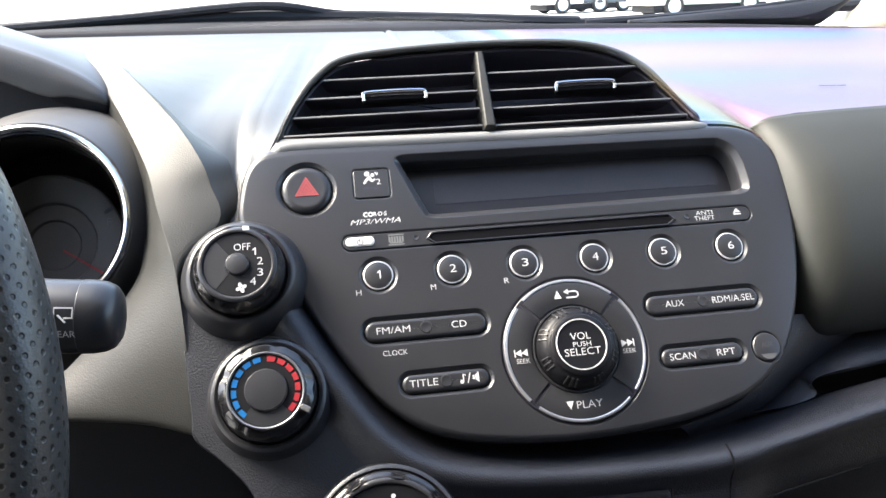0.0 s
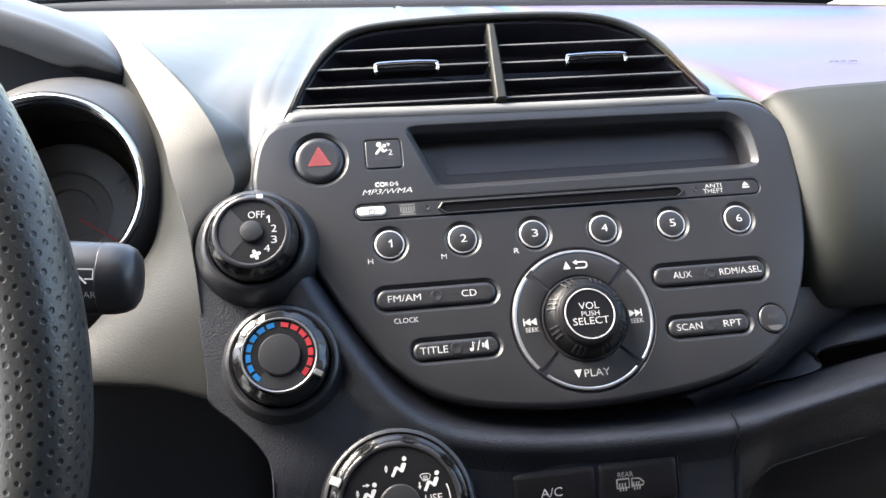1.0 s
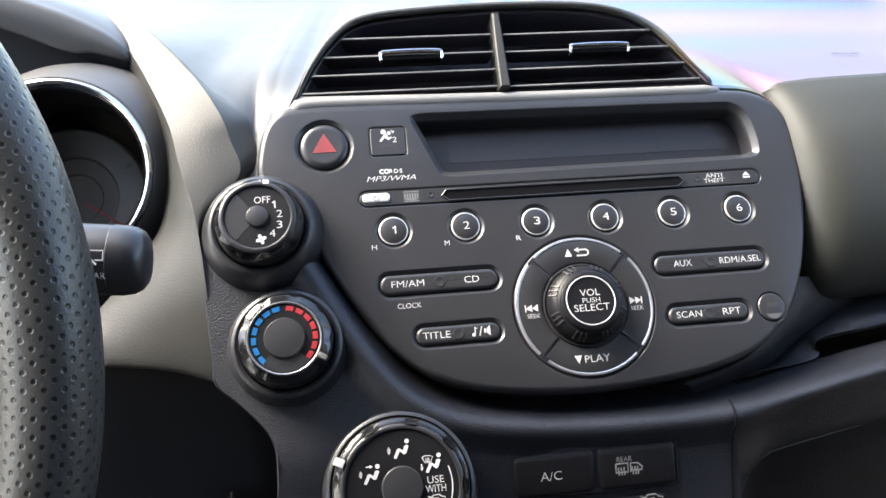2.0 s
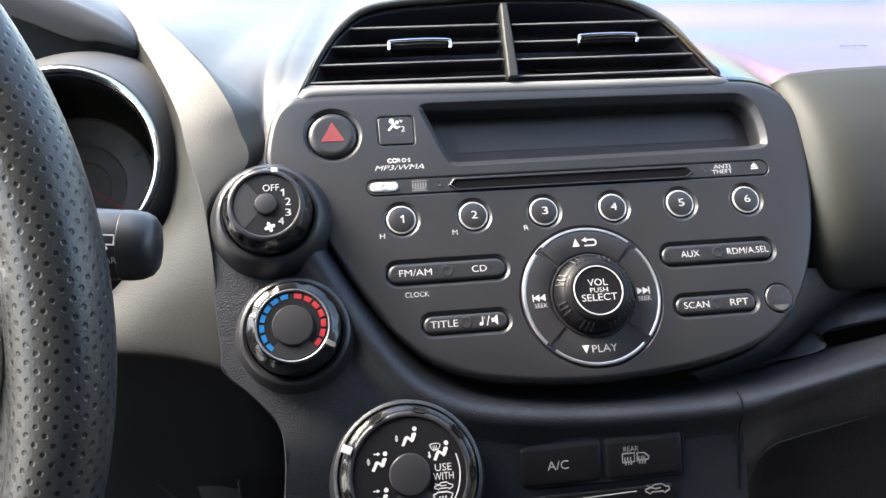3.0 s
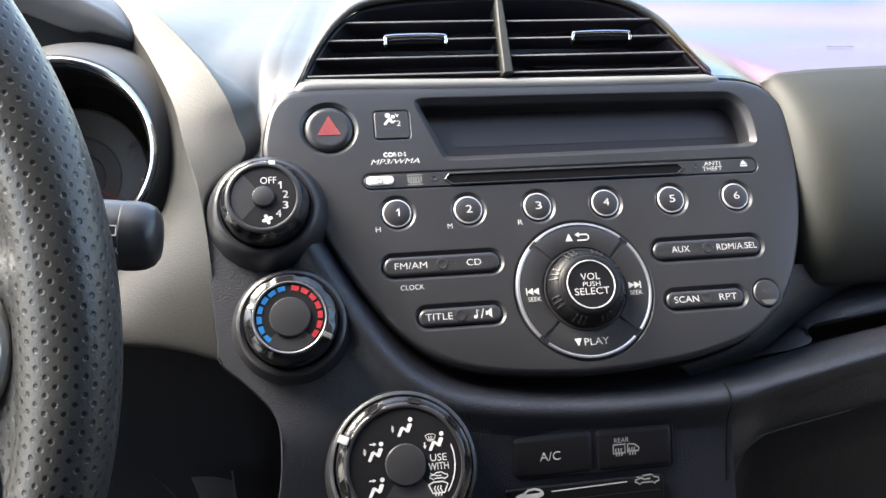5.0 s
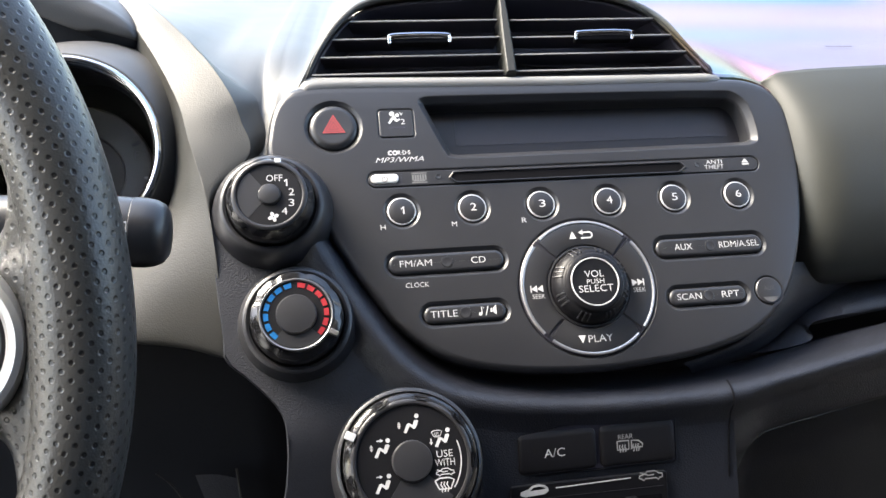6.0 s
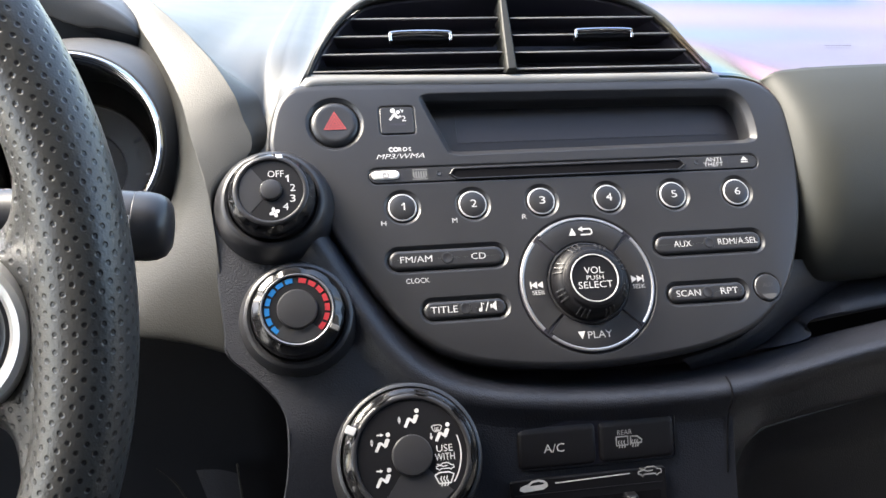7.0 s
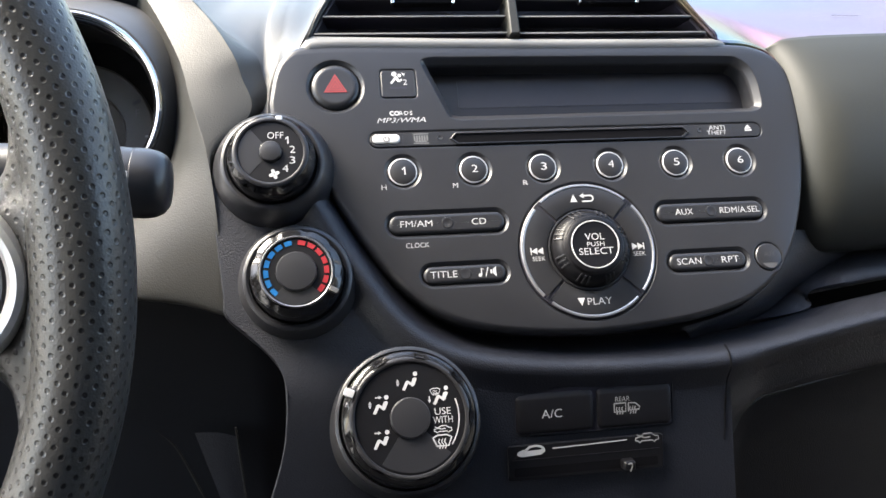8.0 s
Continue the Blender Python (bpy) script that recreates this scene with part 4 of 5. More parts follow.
# the round selector
hub = part("selector", lathe([(35.4, -4), (35.4, 0.0), (35.0, 0.35), (20, 0.35)], 96), VENT_BLACK, radio, "large round selector with a bright ring", Matrix.Translation((HUB[0] * MM, HUB[1] * MM, 0)))
for q in range(4):
    a0 = -45 + 90 * q
    bm = bmesh.new()
    rows = []
    for i in range(25):
        a = radians(a0 + 2.2 + (85.6) * i / 24)
        rows.append([bm.verts.new((r * MM * math.cos(a), r * MM * math.sin(a), z * MM)) for r, z in ((21.6, 0.3), (21.8, 1.1), (22.4, 1.35), (32.4, 0.95), (33.1, 0.8), (33.2, 0.3))])
    for a, c in zip(rows, rows[1:]):
        skin(bm, a, c, closed=False)
    bm.faces.new(rows[0])
    bm.faces.new(rows[-1][::-1])
    part("selector_button", bm, BUTTON, hub)
    bm = bmesh.new()
    rows = []
    for i in range(29):
        a = radians(a0 + 4.2 + 81.6 * i / 28)
        rows.append([bm.verts.new((r * MM * math.cos(a), r * MM * math.sin(a), z * MM)) for r, z in ((33.3, 0.3), (33.4, 0.9), (33.9, 1.15), (34.6, 1.05), (35.0, 0.5))])
    for a, c in zip(rows, rows[1:]):
        skin(bm, a, c, closed=False)
    part("bright_ring", bm, SATIN_RING, hub)
    a = radians(a0)
    for s in (-1, 1):
        part("divider", bars([stroke([(22 * math.cos(a) - s * 0.75 * math.sin(a), 22 * math.sin(a) + s * 0.75 * math.cos(a)),
                                      (35 * math.cos(a) - s * 0.75 * math.sin(a), 35 * math.sin(a) + s * 0.75 * math.cos(a))], 0.5)], 0.75, 0.5), BUTTON, hub)
part("well", lathe([(21.4, 0.4), (21.0, 1.2), (20.4, 1.3), (20.2, 0.2), (16, 0.1)], 64), BUTTON, hub)
knob = part("volume_knob", lathe([(19.6, 0.2), (19.4, 3.5), (18.6, 6.0), (17.2, 8.0), (16.2, 8.8), (15.6, 9.0), (15.2, 9.3), (14.6, 10.6), (13.6, 11.2), (12.6, 11.3), (12.3, 11.1), (11.8, 11.05), (0, 11.2)], 72), DIAL_BLACK, radio,
            "dark ridged volume knob with a white ring", Matrix.Translation((HUB[0] * MM, HUB[1] * MM, 0)))
part("knob_ring", lathe([(12.35, 11.1), (12.2, 11.5), (11.8, 11.5), (11.7, 11.1)], 64), WHITE, knob)
for g in range(8):
    for k in (-1, 0, 1):
        a = radians(22.5 + 45 * g + 8 * k)
        b = box((0.0055, 0.0008, 0.0012), (0, 0, 0), 0.0003)
        part("grip_rib", b, BUTTON, knob, m=Matrix.Rotation(a, 4, "Z") @ Matrix.Translation((0.0178, 0, 0.0068)) @ Matrix.Rotation(radians(52), 4, "Y"))
text("VOL", 0.0, 3.9, 11.3, 9.8, 3.4, WHITE, knob)
text("PUSH", 0.2, 0.1, 11.3, 8.8, 2.3, WHITE, knob)
text("SELECT", 0.0, -3.5, 11.3, 17.6, 3.4, WHITE, knob)
marks = [[(-6.6, 25.2), (-2.9, 25.2), (-4.75, 29.2)], stroke([(-0.4, 25.4), (4.6, 25.4), (5.6, 26.2), (5.6, 27.6), (4.6, 28.4), (0.6, 28.4)], 0.75), [(-1.6, 28.4), (0.8, 29.8), (0.8, 27.0)],
         [(-9.3, -24.7), (-5.6, -24.7), (-7.45, -28.6)]]
for s, x in ((-1, -27.2), (1, 26.0)):
    marks += [rrect(0.55, 3.6, 0.1, 1, x + s * 3.0, 0.3), [(x + s * 2.8, 0.3), (x - s * 0.2, 2.1), (x - s * 0.2, -1.5)], [(x - s * 0.2, 0.3), (x - s * 3.2, 2.1), (x - s * 3.2, -1.5)]]
for piece in (marks[:1], marks[1:3], marks[3:4], marks[4:7], marks[7:]):
    part("mark", bars(piece, 1.5, 0.2), WHITE, hub)
text("PLAY", 1.9, -26.7, 1.5, 12.6, 3.5, WHITE, hub)
text("SEEK", -26.6, -3.6, 1.5, 6.6, 2.2, WHITE, hub)
text("SEEK", 26.2, -3.6, 1.5, 6.6, 2.2, WHITE, hub)

# ---- air vent over the radio ----
vent = thing("air_vent", FACE, "black twin air vent with slats and chrome tabs", "air vent")
arch = catmull(HOOD, 4, False)[::-1]
loop = arch[:-1] + [(-44 + 226 * i / 30, 76 - 2 * i / 30) for i in range(30)]
bm = stack(inset(loop, 0.4), ((0.0, -5), (1.0, -4.6), (2.0, -5), (2.4, -7), (4, -32)))
part("housing", bm, VENT_BLACK, vent)
arc = catmull(HOOD, 6, False)[2:-2]
part("surround", tube([Vector((x * MM, y * MM, 0.0002)) for x, y in arc], [0.0016 * min(1.0, (i + 1) / 9, (len(arc) - i) / 9) for i in range(len(arc))], 10), TOP_GRAIN, vent, "grey rim round the vent")
for k, (v, x0, x1) in enumerate(((116.5, -8, 146), (108.8, -19, 154), (98.0, -29, 163), (87.3, -36, 170), (77.2, -41, 177))):
    for a, b in ((x0, 62.5), (69.5, x1)):
        if k == 0:
            continue
        drop = -0.9 * (a > 0)
        prof = ((-1.5, -0.3), (-1.2, 0.25), (-1.6, 0.55), (-18, 3.6), (-18, 2.6), (-2.0, -0.5))
        bm = bmesh.new()
        ends = []
        for x, y in ((a, v), ((a + b) / 2, v + drop / 2), (b, v + drop)):
            ends.append([bm.verts.new((x * MM, (y + q) * MM, w * MM)) for w, q in prof])
        for e, f in zip(ends, ends[1:]):
            skin(bm, e, f)
        bm.faces.new(ends[0])
        bm.faces.new(ends[-1][::-1])
        s = part("slat", bm, VENT_BLACK, vent, sharp=20)
        # a pale strip paints the light caught by the slat's front edge
        part("slat_lit_edge", box(((b - a) * MM, 0.0009, 0.0007), ((a + b) / 2 * MM, (v + 0.15 + drop / 2) * MM, -0.0013), 0.0002), GREY_DIM, s)
part("divider", stack([(63.2, 75), (69.2, 75), (68.8, 100), (68.2, 121), (64.0, 121), (63.4, 100)], ((0, -14), (0, 0.6), (0.4, 1.4), (1.0, 1.8))), SILVER_GRAIN, vent, "grey centre bar")
for u in (17.5, 121.5):
    body = part("tab", stack(rrect(33, 4.0, 1.2, 5, u, 96.0), ((0, -3), (0, 0.6), (0.5, 1.2))), SLOT, vent, "chrome edged sliding tab")
    hoop = catmull([(u - 16.3, 94.2, 1.0), (u - 16.5, 95.8, 1.7), (u - 16.2, 97.2, 2.2), (u - 14.6, 98.3, 2.6), (u, 98.6, 2.9), (u + 14.6, 98.3, 2.6), (u + 16.2, 97.2, 2.2), (u + 16.5, 95.8, 1.7), (u + 16.3, 94.2, 1.0)], 4, False)
    part("chrome_edge", tube([Vector(p) * MM for p in hoop], 0.0009, 10), CHROME, body)
    part("lower_edge", tube([Vector(p) * MM for p in ((u - 15.0, 96.4, 1.3), (u, 96.9, 1.4), (u + 15.0, 96.4, 1.3))], 0.0004, 8), CHROME, body)

# ---- knobs ----
def scallop(count, deep, steps, half=()):
    """Finger notches round a grip: full depth at some steps of its profile, half at others."""
    def wave(a, k):
        cut = deep * max(0.0, math.cos(count * a + 0.6)) ** 2
        return 1 - cut if k in steps else (1 - cut * 0.5 if k in half else 1.0)
    return wave


def wedge(r0, r1, a0, a1, z, parent, material, name="sector"):
    return part(name, fan_arc(r0, r1, a0, a1, z, 20, thick=0.2), material, parent)


def dial(name, u, v, low, top, r_pod, r_body, r_rim, r_face, r_hub, label, pod_top, rim):
    """A round heater knob: pod, scalloped gloss body, bright ring, flat face and a domed hub. Heights from the radio's plane."""
    d = thing(name, at(u, v), label, "knob", "heater knobs")
    lip = min(r_body + 3.0, r_pod - 0.8)
    part("pod", lathe([(r_pod + 4.0, low - 6), (r_pod + 2.4, low + 0.5), (r_pod + 0.4, low + (pod_top - low) * 0.55), (lip + 0.9, pod_top - 0.9), (lip, pod_top - 0.2), (lip - 0.8, pod_top),
                       (r_body + 0.9, pod_top - 0.7), (r_body + 0.6, pod_top - 3), (r_body + 0.6, low - 5)], 80), BEZEL, d)
    h = top - pod_top
    prof = [(r_body, pod_top - 5), (r_body, pod_top + h * 0.30), (r_body - 0.3, pod_top + h * 0.52), (r_body - 0.9, pod_top + h * 0.74), (r_rim + 0.5, top - 1.5), (r_rim, top - 0.7), (r_rim - 0.3, top - 0.4)]
    part("grip", lathe(prof, 160, scallop(9, 0.04, (2, 3), (4,))), GLOSS, d, "gloss black scalloped grip")
    part("bright_ring", lathe([(r_rim - 0.1, top - 0.8), (r_rim - 0.25, top - 0.1), (r_rim * 0.6 + r_face * 0.4, top + 0.45), (r_face + 0.7, top + 0.5), (r_face + 0.25, top + 0.3), (r_face, top - 0.4)], 144, scallop(9, 0.04, (0, 1)) if r_face > 20 else None), rim, d)
    part("face", lathe([(r_face + 0.1, top - 0.6), (r_hub - 1, top - 0.5), (0, top - 0.5)], 96), DIAL_BLACK, d)
    part("hub", lathe([(r_hub, top - 0.6), (r_hub - 0.1, top + 0.6), (r_hub - 0.6, top + 1.2), (r_hub * 0.6, top + 1.5), (0, top + 1.6)], 64), BEZEL, d)
    return d


fan = dial("fan_knob", -63.5, 2.6, 0, 24, 26.8, 20.6, 17.6, 15.0, 5.2, "gloss black fan speed knob numbered off to four", 12, DARK_RING)
text("OFF", 2.5, 8.1, 23.7, 7.4, 3.3, WHITE, fan)
for ch, x, y in (("1", 7.7, 5.6), ("2", 10.1, 0.9), ("3", 9.9, -4.4), ("4", 6.6, -8.4)):
    text(ch, x, y, 23.7, 1.5 if ch == "1" else 2.6, 3.5, WHITE, fan)
blades = []
for k in range(4):
    a = radians(20 + 90 * k)
    turn = [2 * math.pi * i / 12 for i in range(12)]
    blades.append([(1.4 + (1.4 + 1.15 * math.cos(t)) * math.cos(a) - 0.85 * math.sin(t) * math.sin(a), -11.0 + (1.4 + 1.15 * math.cos(t)) * math.sin(a) + 0.85 * math.sin(t) * math.cos(a)) for t in turn])
part("fan_symbol", bars(blades, 23.7), WHITE, fan)
wedge(5.4, 14.6, 128, 228, 23.6, fan, BEZEL)
part("pointer", stack(rrect(3.0, 2.4, 0.4, 2, 4.4, 16.6), ((0, 22.0), (0, 24.2), (0.3, 24.5))), SILVER, fan, "bright pointer")

temp = dial("temperature_knob", -54.0, -54.0, -2, 20, 26, 21.4, 17.0, 15.6, 9.2, "gloss black temperature knob with blue and red marks", 8, TEMP_RING)
for k in range(7):
    a, b = 104 + 19.6 * k, 78 - 19.2 * k
    wedge(12.5, 14.7, a - 7.2, a + 7.2, 19.75, temp, BLUE, "blue_mark")
    wedge(12.5, 14.7, b - 7.2, b + 7.2, 19.75, temp, RED, "red_mark")
wedge(9.4, 15.2, 226, 314, 19.62, temp, BEZEL)
part("pointer", stack(rrect(4.2, 2.4, 0.4, 2), ((0, -1.0), (0, 0.9), (0.3, 1.2))), TEMP_RING, temp, "silver pointer", Matrix.Translation((0.0164, -0.0095, 0.0196)) @ Matrix.Rotation(radians(-30), 4, "Z"))

mode = dial("air_direction_knob", -7.2, -122.8, -6, 20, 33, 30.2, 27.0, 24.4, 9.0, "gloss black air direction knob with white symbols", 9, DARK_RING)


def sitter(x, y, s=1.0):
    """A plain seated mark: a dot, a broad back and a bent leg."""
    shape = [(2.6, 2.2), (3.4, 1.6), (1.9, -1.6), (1.0, -2.0), (-0.8, -0.4), (-2.6, -3.6), (-3.9, -3.2), (-2.0, 0.6), (-1.0, 1.0), (0.6, -0.1), (1.4, 1.9)]
    return [circle(1.05 * s, 12, x + 2.7 * s, y + 3.9 * s), [(x + a * s, y + b * s) for a, b in shape]]


def arrow(x, y, dx, dy, s=1.0):
    k = Vector((dx, dy)).normalized()
    n = Vector((-k.y, k.x))
    c = Vector((x, y))
    return [tuple(p) for p in (c - k * 2 * s + n * 0.35 * s, c + n * 0.35 * s, c + n * 1.0 * s, c + k * 1.7 * s, c - n * 1.0 * s, c - n * 0.35 * s, c - k * 2 * s - n * 0.35 * s)]


def screen_mark(x, y, s=1.0):
    out = [stroke([(x - 4.2 * s, y + 2.0 * s), (x - 2 * s, y + 3.0 * s), (x + 2 * s, y + 3.0 * s), (x + 4.2 * s, y + 2.0 * s), (x + 2.6 * s, y - 1.6 * s), (x - 2.6 * s, y - 1.6 * s), (x - 4.2 * s, y + 2.0 * s)], 0.6 * s)]
    for i in (-1, 0, 1):
        out.append(stroke([(x + i * 1.3 * s, y + 1.4 * s), (x + (i * 1.3 - 0.5) * s, y + 0.2 * s), (x + (i * 1.3 + 0.3) * s, y - 1.2 * s), (x + (i * 1.3 - 0.3) * s, y - 2.8 * s)], 0.5 * s))
    return out


def car_mark(x, y, s=1.0, loop=False):
    pts = [(-5.2, -0.6), (-5.0, 0.4), (-2.8, 0.9), (-1.2, 2.1), (2.0, 2.2), (3.6, 1.0), (5.2, 0.7), (5.4, -0.8), (4.2, -1.0), (3.4, -1.8), (2.6, -1.0), (-2.4, -1.0), (-3.2, -1.8), (-4.0, -1.0)]
    pts = [(x + a * s, y + b * s) for a, b in pts]
    return [pts] if loop else [stroke(pts + [pts[0]], 0.55 * s), stroke([(x - 4.6 * s, y + 1.8 * s), (x - 1.0 * s, y + 0.3 * s), (x + 1.6 * s, y + 0.5 * s)], 0.55 * s)]


for piece in (sitter(0.9, 15.4, 0.95) + [arrow(-4.6, 15.4, 0, -1, 0.8), arrow(-4.6, 15.8, 0, 1, 0.8)],
              sitter(-12.6, 6.0, 0.95) + [arrow(-13.4, 9.8, 1, 0, 0.8), arrow(-17.4, 6.6, 0, -1, 0.8), arrow(-17.4, 7.0, 0, 1, 0.8)],
              sitter(-13.2, -9.0, 0.95) + [arrow(-14.6, -5.4, 1, 0, 0.8)],
              sitter(14.2, 8.2, 0.95) + [arrow(9.0, 7.2, 0, -1, 0.8)], screen_mark(11.8, 10.4, 0.55), car_mark(13.9, -6.1, 0.75), screen_mark(13.4, -11.4)):
    part("symbol", bars(piece, 19.72), WHITE, mode)
text("USE", 14.5, 1.9, 19.72, 7.2, 3.0, WHITE, mode)
text("WITH", 14.3, -1.8, 19.72, 8.8, 3.0, WHITE, mode)
wedge(21.4, 21.9, -36, 19, 19.72, mode, WHITE, "range_line")
wedge(9.2, 23.4, 234, 316, 19.62, mode, BEZEL)
part("pointer", stack(rrect(4.6, 3.6, 0.5, 2), ((0, -1.2), (0, 0.9), (0.3, 1.2))), WHITE, mode, "white pointer", Matrix.Translation((-0.0262, 0.0128, 0.0196)) @ Matrix.Rotation(radians(154), 4, "Z"))

# ---- air conditioning switches and slider ----
def switch(u, w, label):
    s = thing("climate_switch", at(u, -123.8, -13.6) @ Matrix.Rotation(radians(17.5), 4, "X"), label, "switch", "climate switches")
    bm = stack(rrect(w, 21.2, 3.0, 5), ((0, -3), (0, 1.0), (0.4, 1.8), (1.4, 2.2), (2.4, 2.25)))
    bmesh.ops.bisect_plane(bm, geom=bm.verts[:] + bm.edges[:] + bm.faces[:], plane_co=(0, 0.0068, 0), plane_no=(0, 1, 0))
    for v in bm.verts:  # the upper edge slopes back
        if v.co.z > 0 and v.co.y > 0.0068:
            v.co.z -= 0.6 * (v.co.y - 0.0068)
    part("keycap", bm, DIAL_BLACK, s)
    return s


panel = part("switch_frame", stack(rrect(84.5, 24.5, 3.0, 6), ((0, -1), (0, 0.4), (0.8, 0.8), (1.0, 0.3), (1.2, -0.5)), top=False), DARK, dash, m=at(87.4, -123.8, -13.6) @ Matrix.Rotation(radians(17.5), 4, "X"))
part("switch_well", stack(rrect(82.5, 22.5, 2.0, 4), ((0, 0.3), (0, 0.4))), VENT_BLACK, dash, m=at(87.4, -123.8, -13.6) @ Matrix.Rotation(radians(17.5), 4, "X"))
ac = switch(67.2, 39.6, "black air conditioning switch lettered in white")
text("A/C", -1.7, -0.6, 2.32, 10.4, 4.2, WHITE, ac)
rear = switch(108.4, 38.8, "black rear window heater switch with symbol")
text("REAR", -6.4, 3.9, 2.32, 7.6, 2.4, DIM, rear)
shapes = [stroke([(-12.6, 1.3), (-6.6, 1.3), (-6.6, -3.0), (-12.6, -3.0), (-12.6, 1.3)], 0.7), stroke([(-5.2, -3.2), (-5.2, 1.2), (-1.6, 0.9), (0.6, -1.0), (0.4, -2.4), (-5.2, -2.4)], 0.7)]
shapes += [stroke([(x, -0.6), (x - 0.4, -1.8), (x + 0.3, -2.8), (x, -4.4)], 0.6) for x in (-11.2, -9.8, -8.4, -4.2, -2.8, -1.6)]
part("symbol", bars([[(x + 1.8, y + 0.5) for x, y in s] for s in shapes], 2.32), DIM, rear)
slider = thing("recirculation_slider", at(82.5, -147.2, -18.6) @ Matrix.Rotation(radians(17.5), 4, "X"), "black air recirculation slider with car symbols", "slider")
part("plate", stack(rrect(80, 17.0, 1.2, 4), ((0, -2), (0, 0.3), (0.3, 0.6)), ), DIAL_BLACK, slider)
part("scale_line", bars([[(-17.4, 5.8), (21.0, 6.9), (21.0, 7.3), (-17.4, 6.4)]], 0.75), WHITE, slider)
nose = [(-7.0, -1.6), (-6.6, 0.0), (-3.6, 1.0), (-1.6, 0.2), (3.6, 0.4), (7.0, 0.8), (7.2, -0.6), (5.0, -2.0), (-4.6, -2.6)]
part("car_symbol", bars([[(x - 28.4, y + 5.6) for x, y in nose], stroke([(x - 28.4, y + 5.6) for x, y in ((-2.6, 0.6), (-0.6, 2.2), (2.6, 2.6), (5.2, 1.9), (6.6, 0.6))], 1.1)], 0.75), WHITE, slider)
part("car_symbol", bars(car_mark(31.4, 7.0, 1.15), 0.75), DIM, slider)
part("groove", stack(rrect(74, 4.4, 1.0, 4, 0, -4.6), ((0, 0.55), (0, 0.66))), SLOT, slider)
part("edge_line", bars([rrect(78, 0.25, 0.1, 1, 0, 8.9), rrect(76, 0.25, 0.1, 1, 0, 1.6)], 0.75), BEZEL, slider)
part("lever", stack(rrect(6.4, 5.0, 1.2, 4, 20.4, -4.6), ((0, 0), (0.2, 5.0), (1.0, 6.0))), DIAL_BLACK, slider)
part("lever_mark", bars([stroke([(19.0, -3.4), (21.2, -3.2), (21.4, -4.4), (20.4, -7.2)], 0.7)], 6.1), DIM, slider)

# ---- instruments ----
GAUGE = Matrix.Translation((-0.167, 0.0375, 0.9787)) @ Matrix.Rotation(radians(65), 4, "X")
gauge = thing("instrument_gauge", GAUGE, "round fuel gauge with chrome ring and red needle", "gauge")
LOW = Matrix.Translation((-0.003, -0.006, 0))
part("chrome_ring", lathe([(49.0, -3), (48.8, 0.6), (48.0, 2.1), (46.9, 2.7), (45.8, 2.4), (45.0, 1.6), (44.6, 0.4)], 128), CHROME, gauge)
part("inner_ring", lathe([(44.7, 0.7), (44.2, 0.2), (43.8, -0.4), (43.5, -1.4), (43.2, -3)], 128), DARK_CHROME, gauge)
part("tunnel", lathe([(44.0, -1), (43.2, -3), (42.8, -26), (48, -52), (0, -52)], 96), SLOT, gauge)
lens = part("lens", lathe([(44.0, -2.4), (30, -3.4), (14, -4.2), (0, -4.5)], 64), LENS, gauge, "clear cover")
lens.visible_shadow = False
part("dial_face", lathe([(38.5, -46), (38.4, -41), (37.9, -40.2), (37.2, -40.0), (36.8, -40.4), (24, -41), (23, -41.6), (22, -44), (14, -44.4), (13, -46), (0, -46.4)], 96), DIAL_GREY, gauge, "smoky grey dial", LOW)
part("dial_mark", fan_arc(31.5, 36.4, 27, 30.5, -40.0), VENT_BLACK, gauge, m=LOW)
part("dial_mark", fan_arc(33.5, 36.0, -6, -4, -40.2), DIM, gauge, m=LOW)
text("F", 27.6, 9.6, -40.3, 2.6, 4.4, GREY_DIM, gauge).matrix_basis = LOW @ Matrix.Translation((0.0300, 0.0100, -0.0402))
part("needle", bars([stroke([(6.0, -4.0), (31.0, -21.5)], 1.1)], -39.0, 0.8), NEEDLE, gauge, m=LOW)
part("meter_shroud", lathe([(48.8, 0.2), (49.5, 0.2), (50.0, -0.4), (51.2, -2.5), (54.5, -8), (60.5, -18), (67, -32), (74, -52)], 96), VISOR_GRAIN, dash, "grey cone round the gauge", GAUGE)
bm = sheet([[(-0.60, 0.14, 1.066), (-0.34, 0.14, 1.076), (-0.25, 0.14, 1.066), (-0.19, 0.135, 1.048), (-0.145, 0.13, 1.022)],
            [(-0.60, 0.125, 0.97), (-0.34, 0.125, 0.97), (-0.25, 0.12, 0.97), (-0.19, 0.11, 0.97), (-0.10, 0.10, 0.965)],
            [(-0.60, 0.055, 0.90), (-0.34, 0.055, 0.90), (-0.25, 0.055, 0.90), (-0.19, 0.055, 0.90), (-0.10, 0.05, 0.90)]], 3, 4)
part("binnacle_back", bm, DARK, dash)
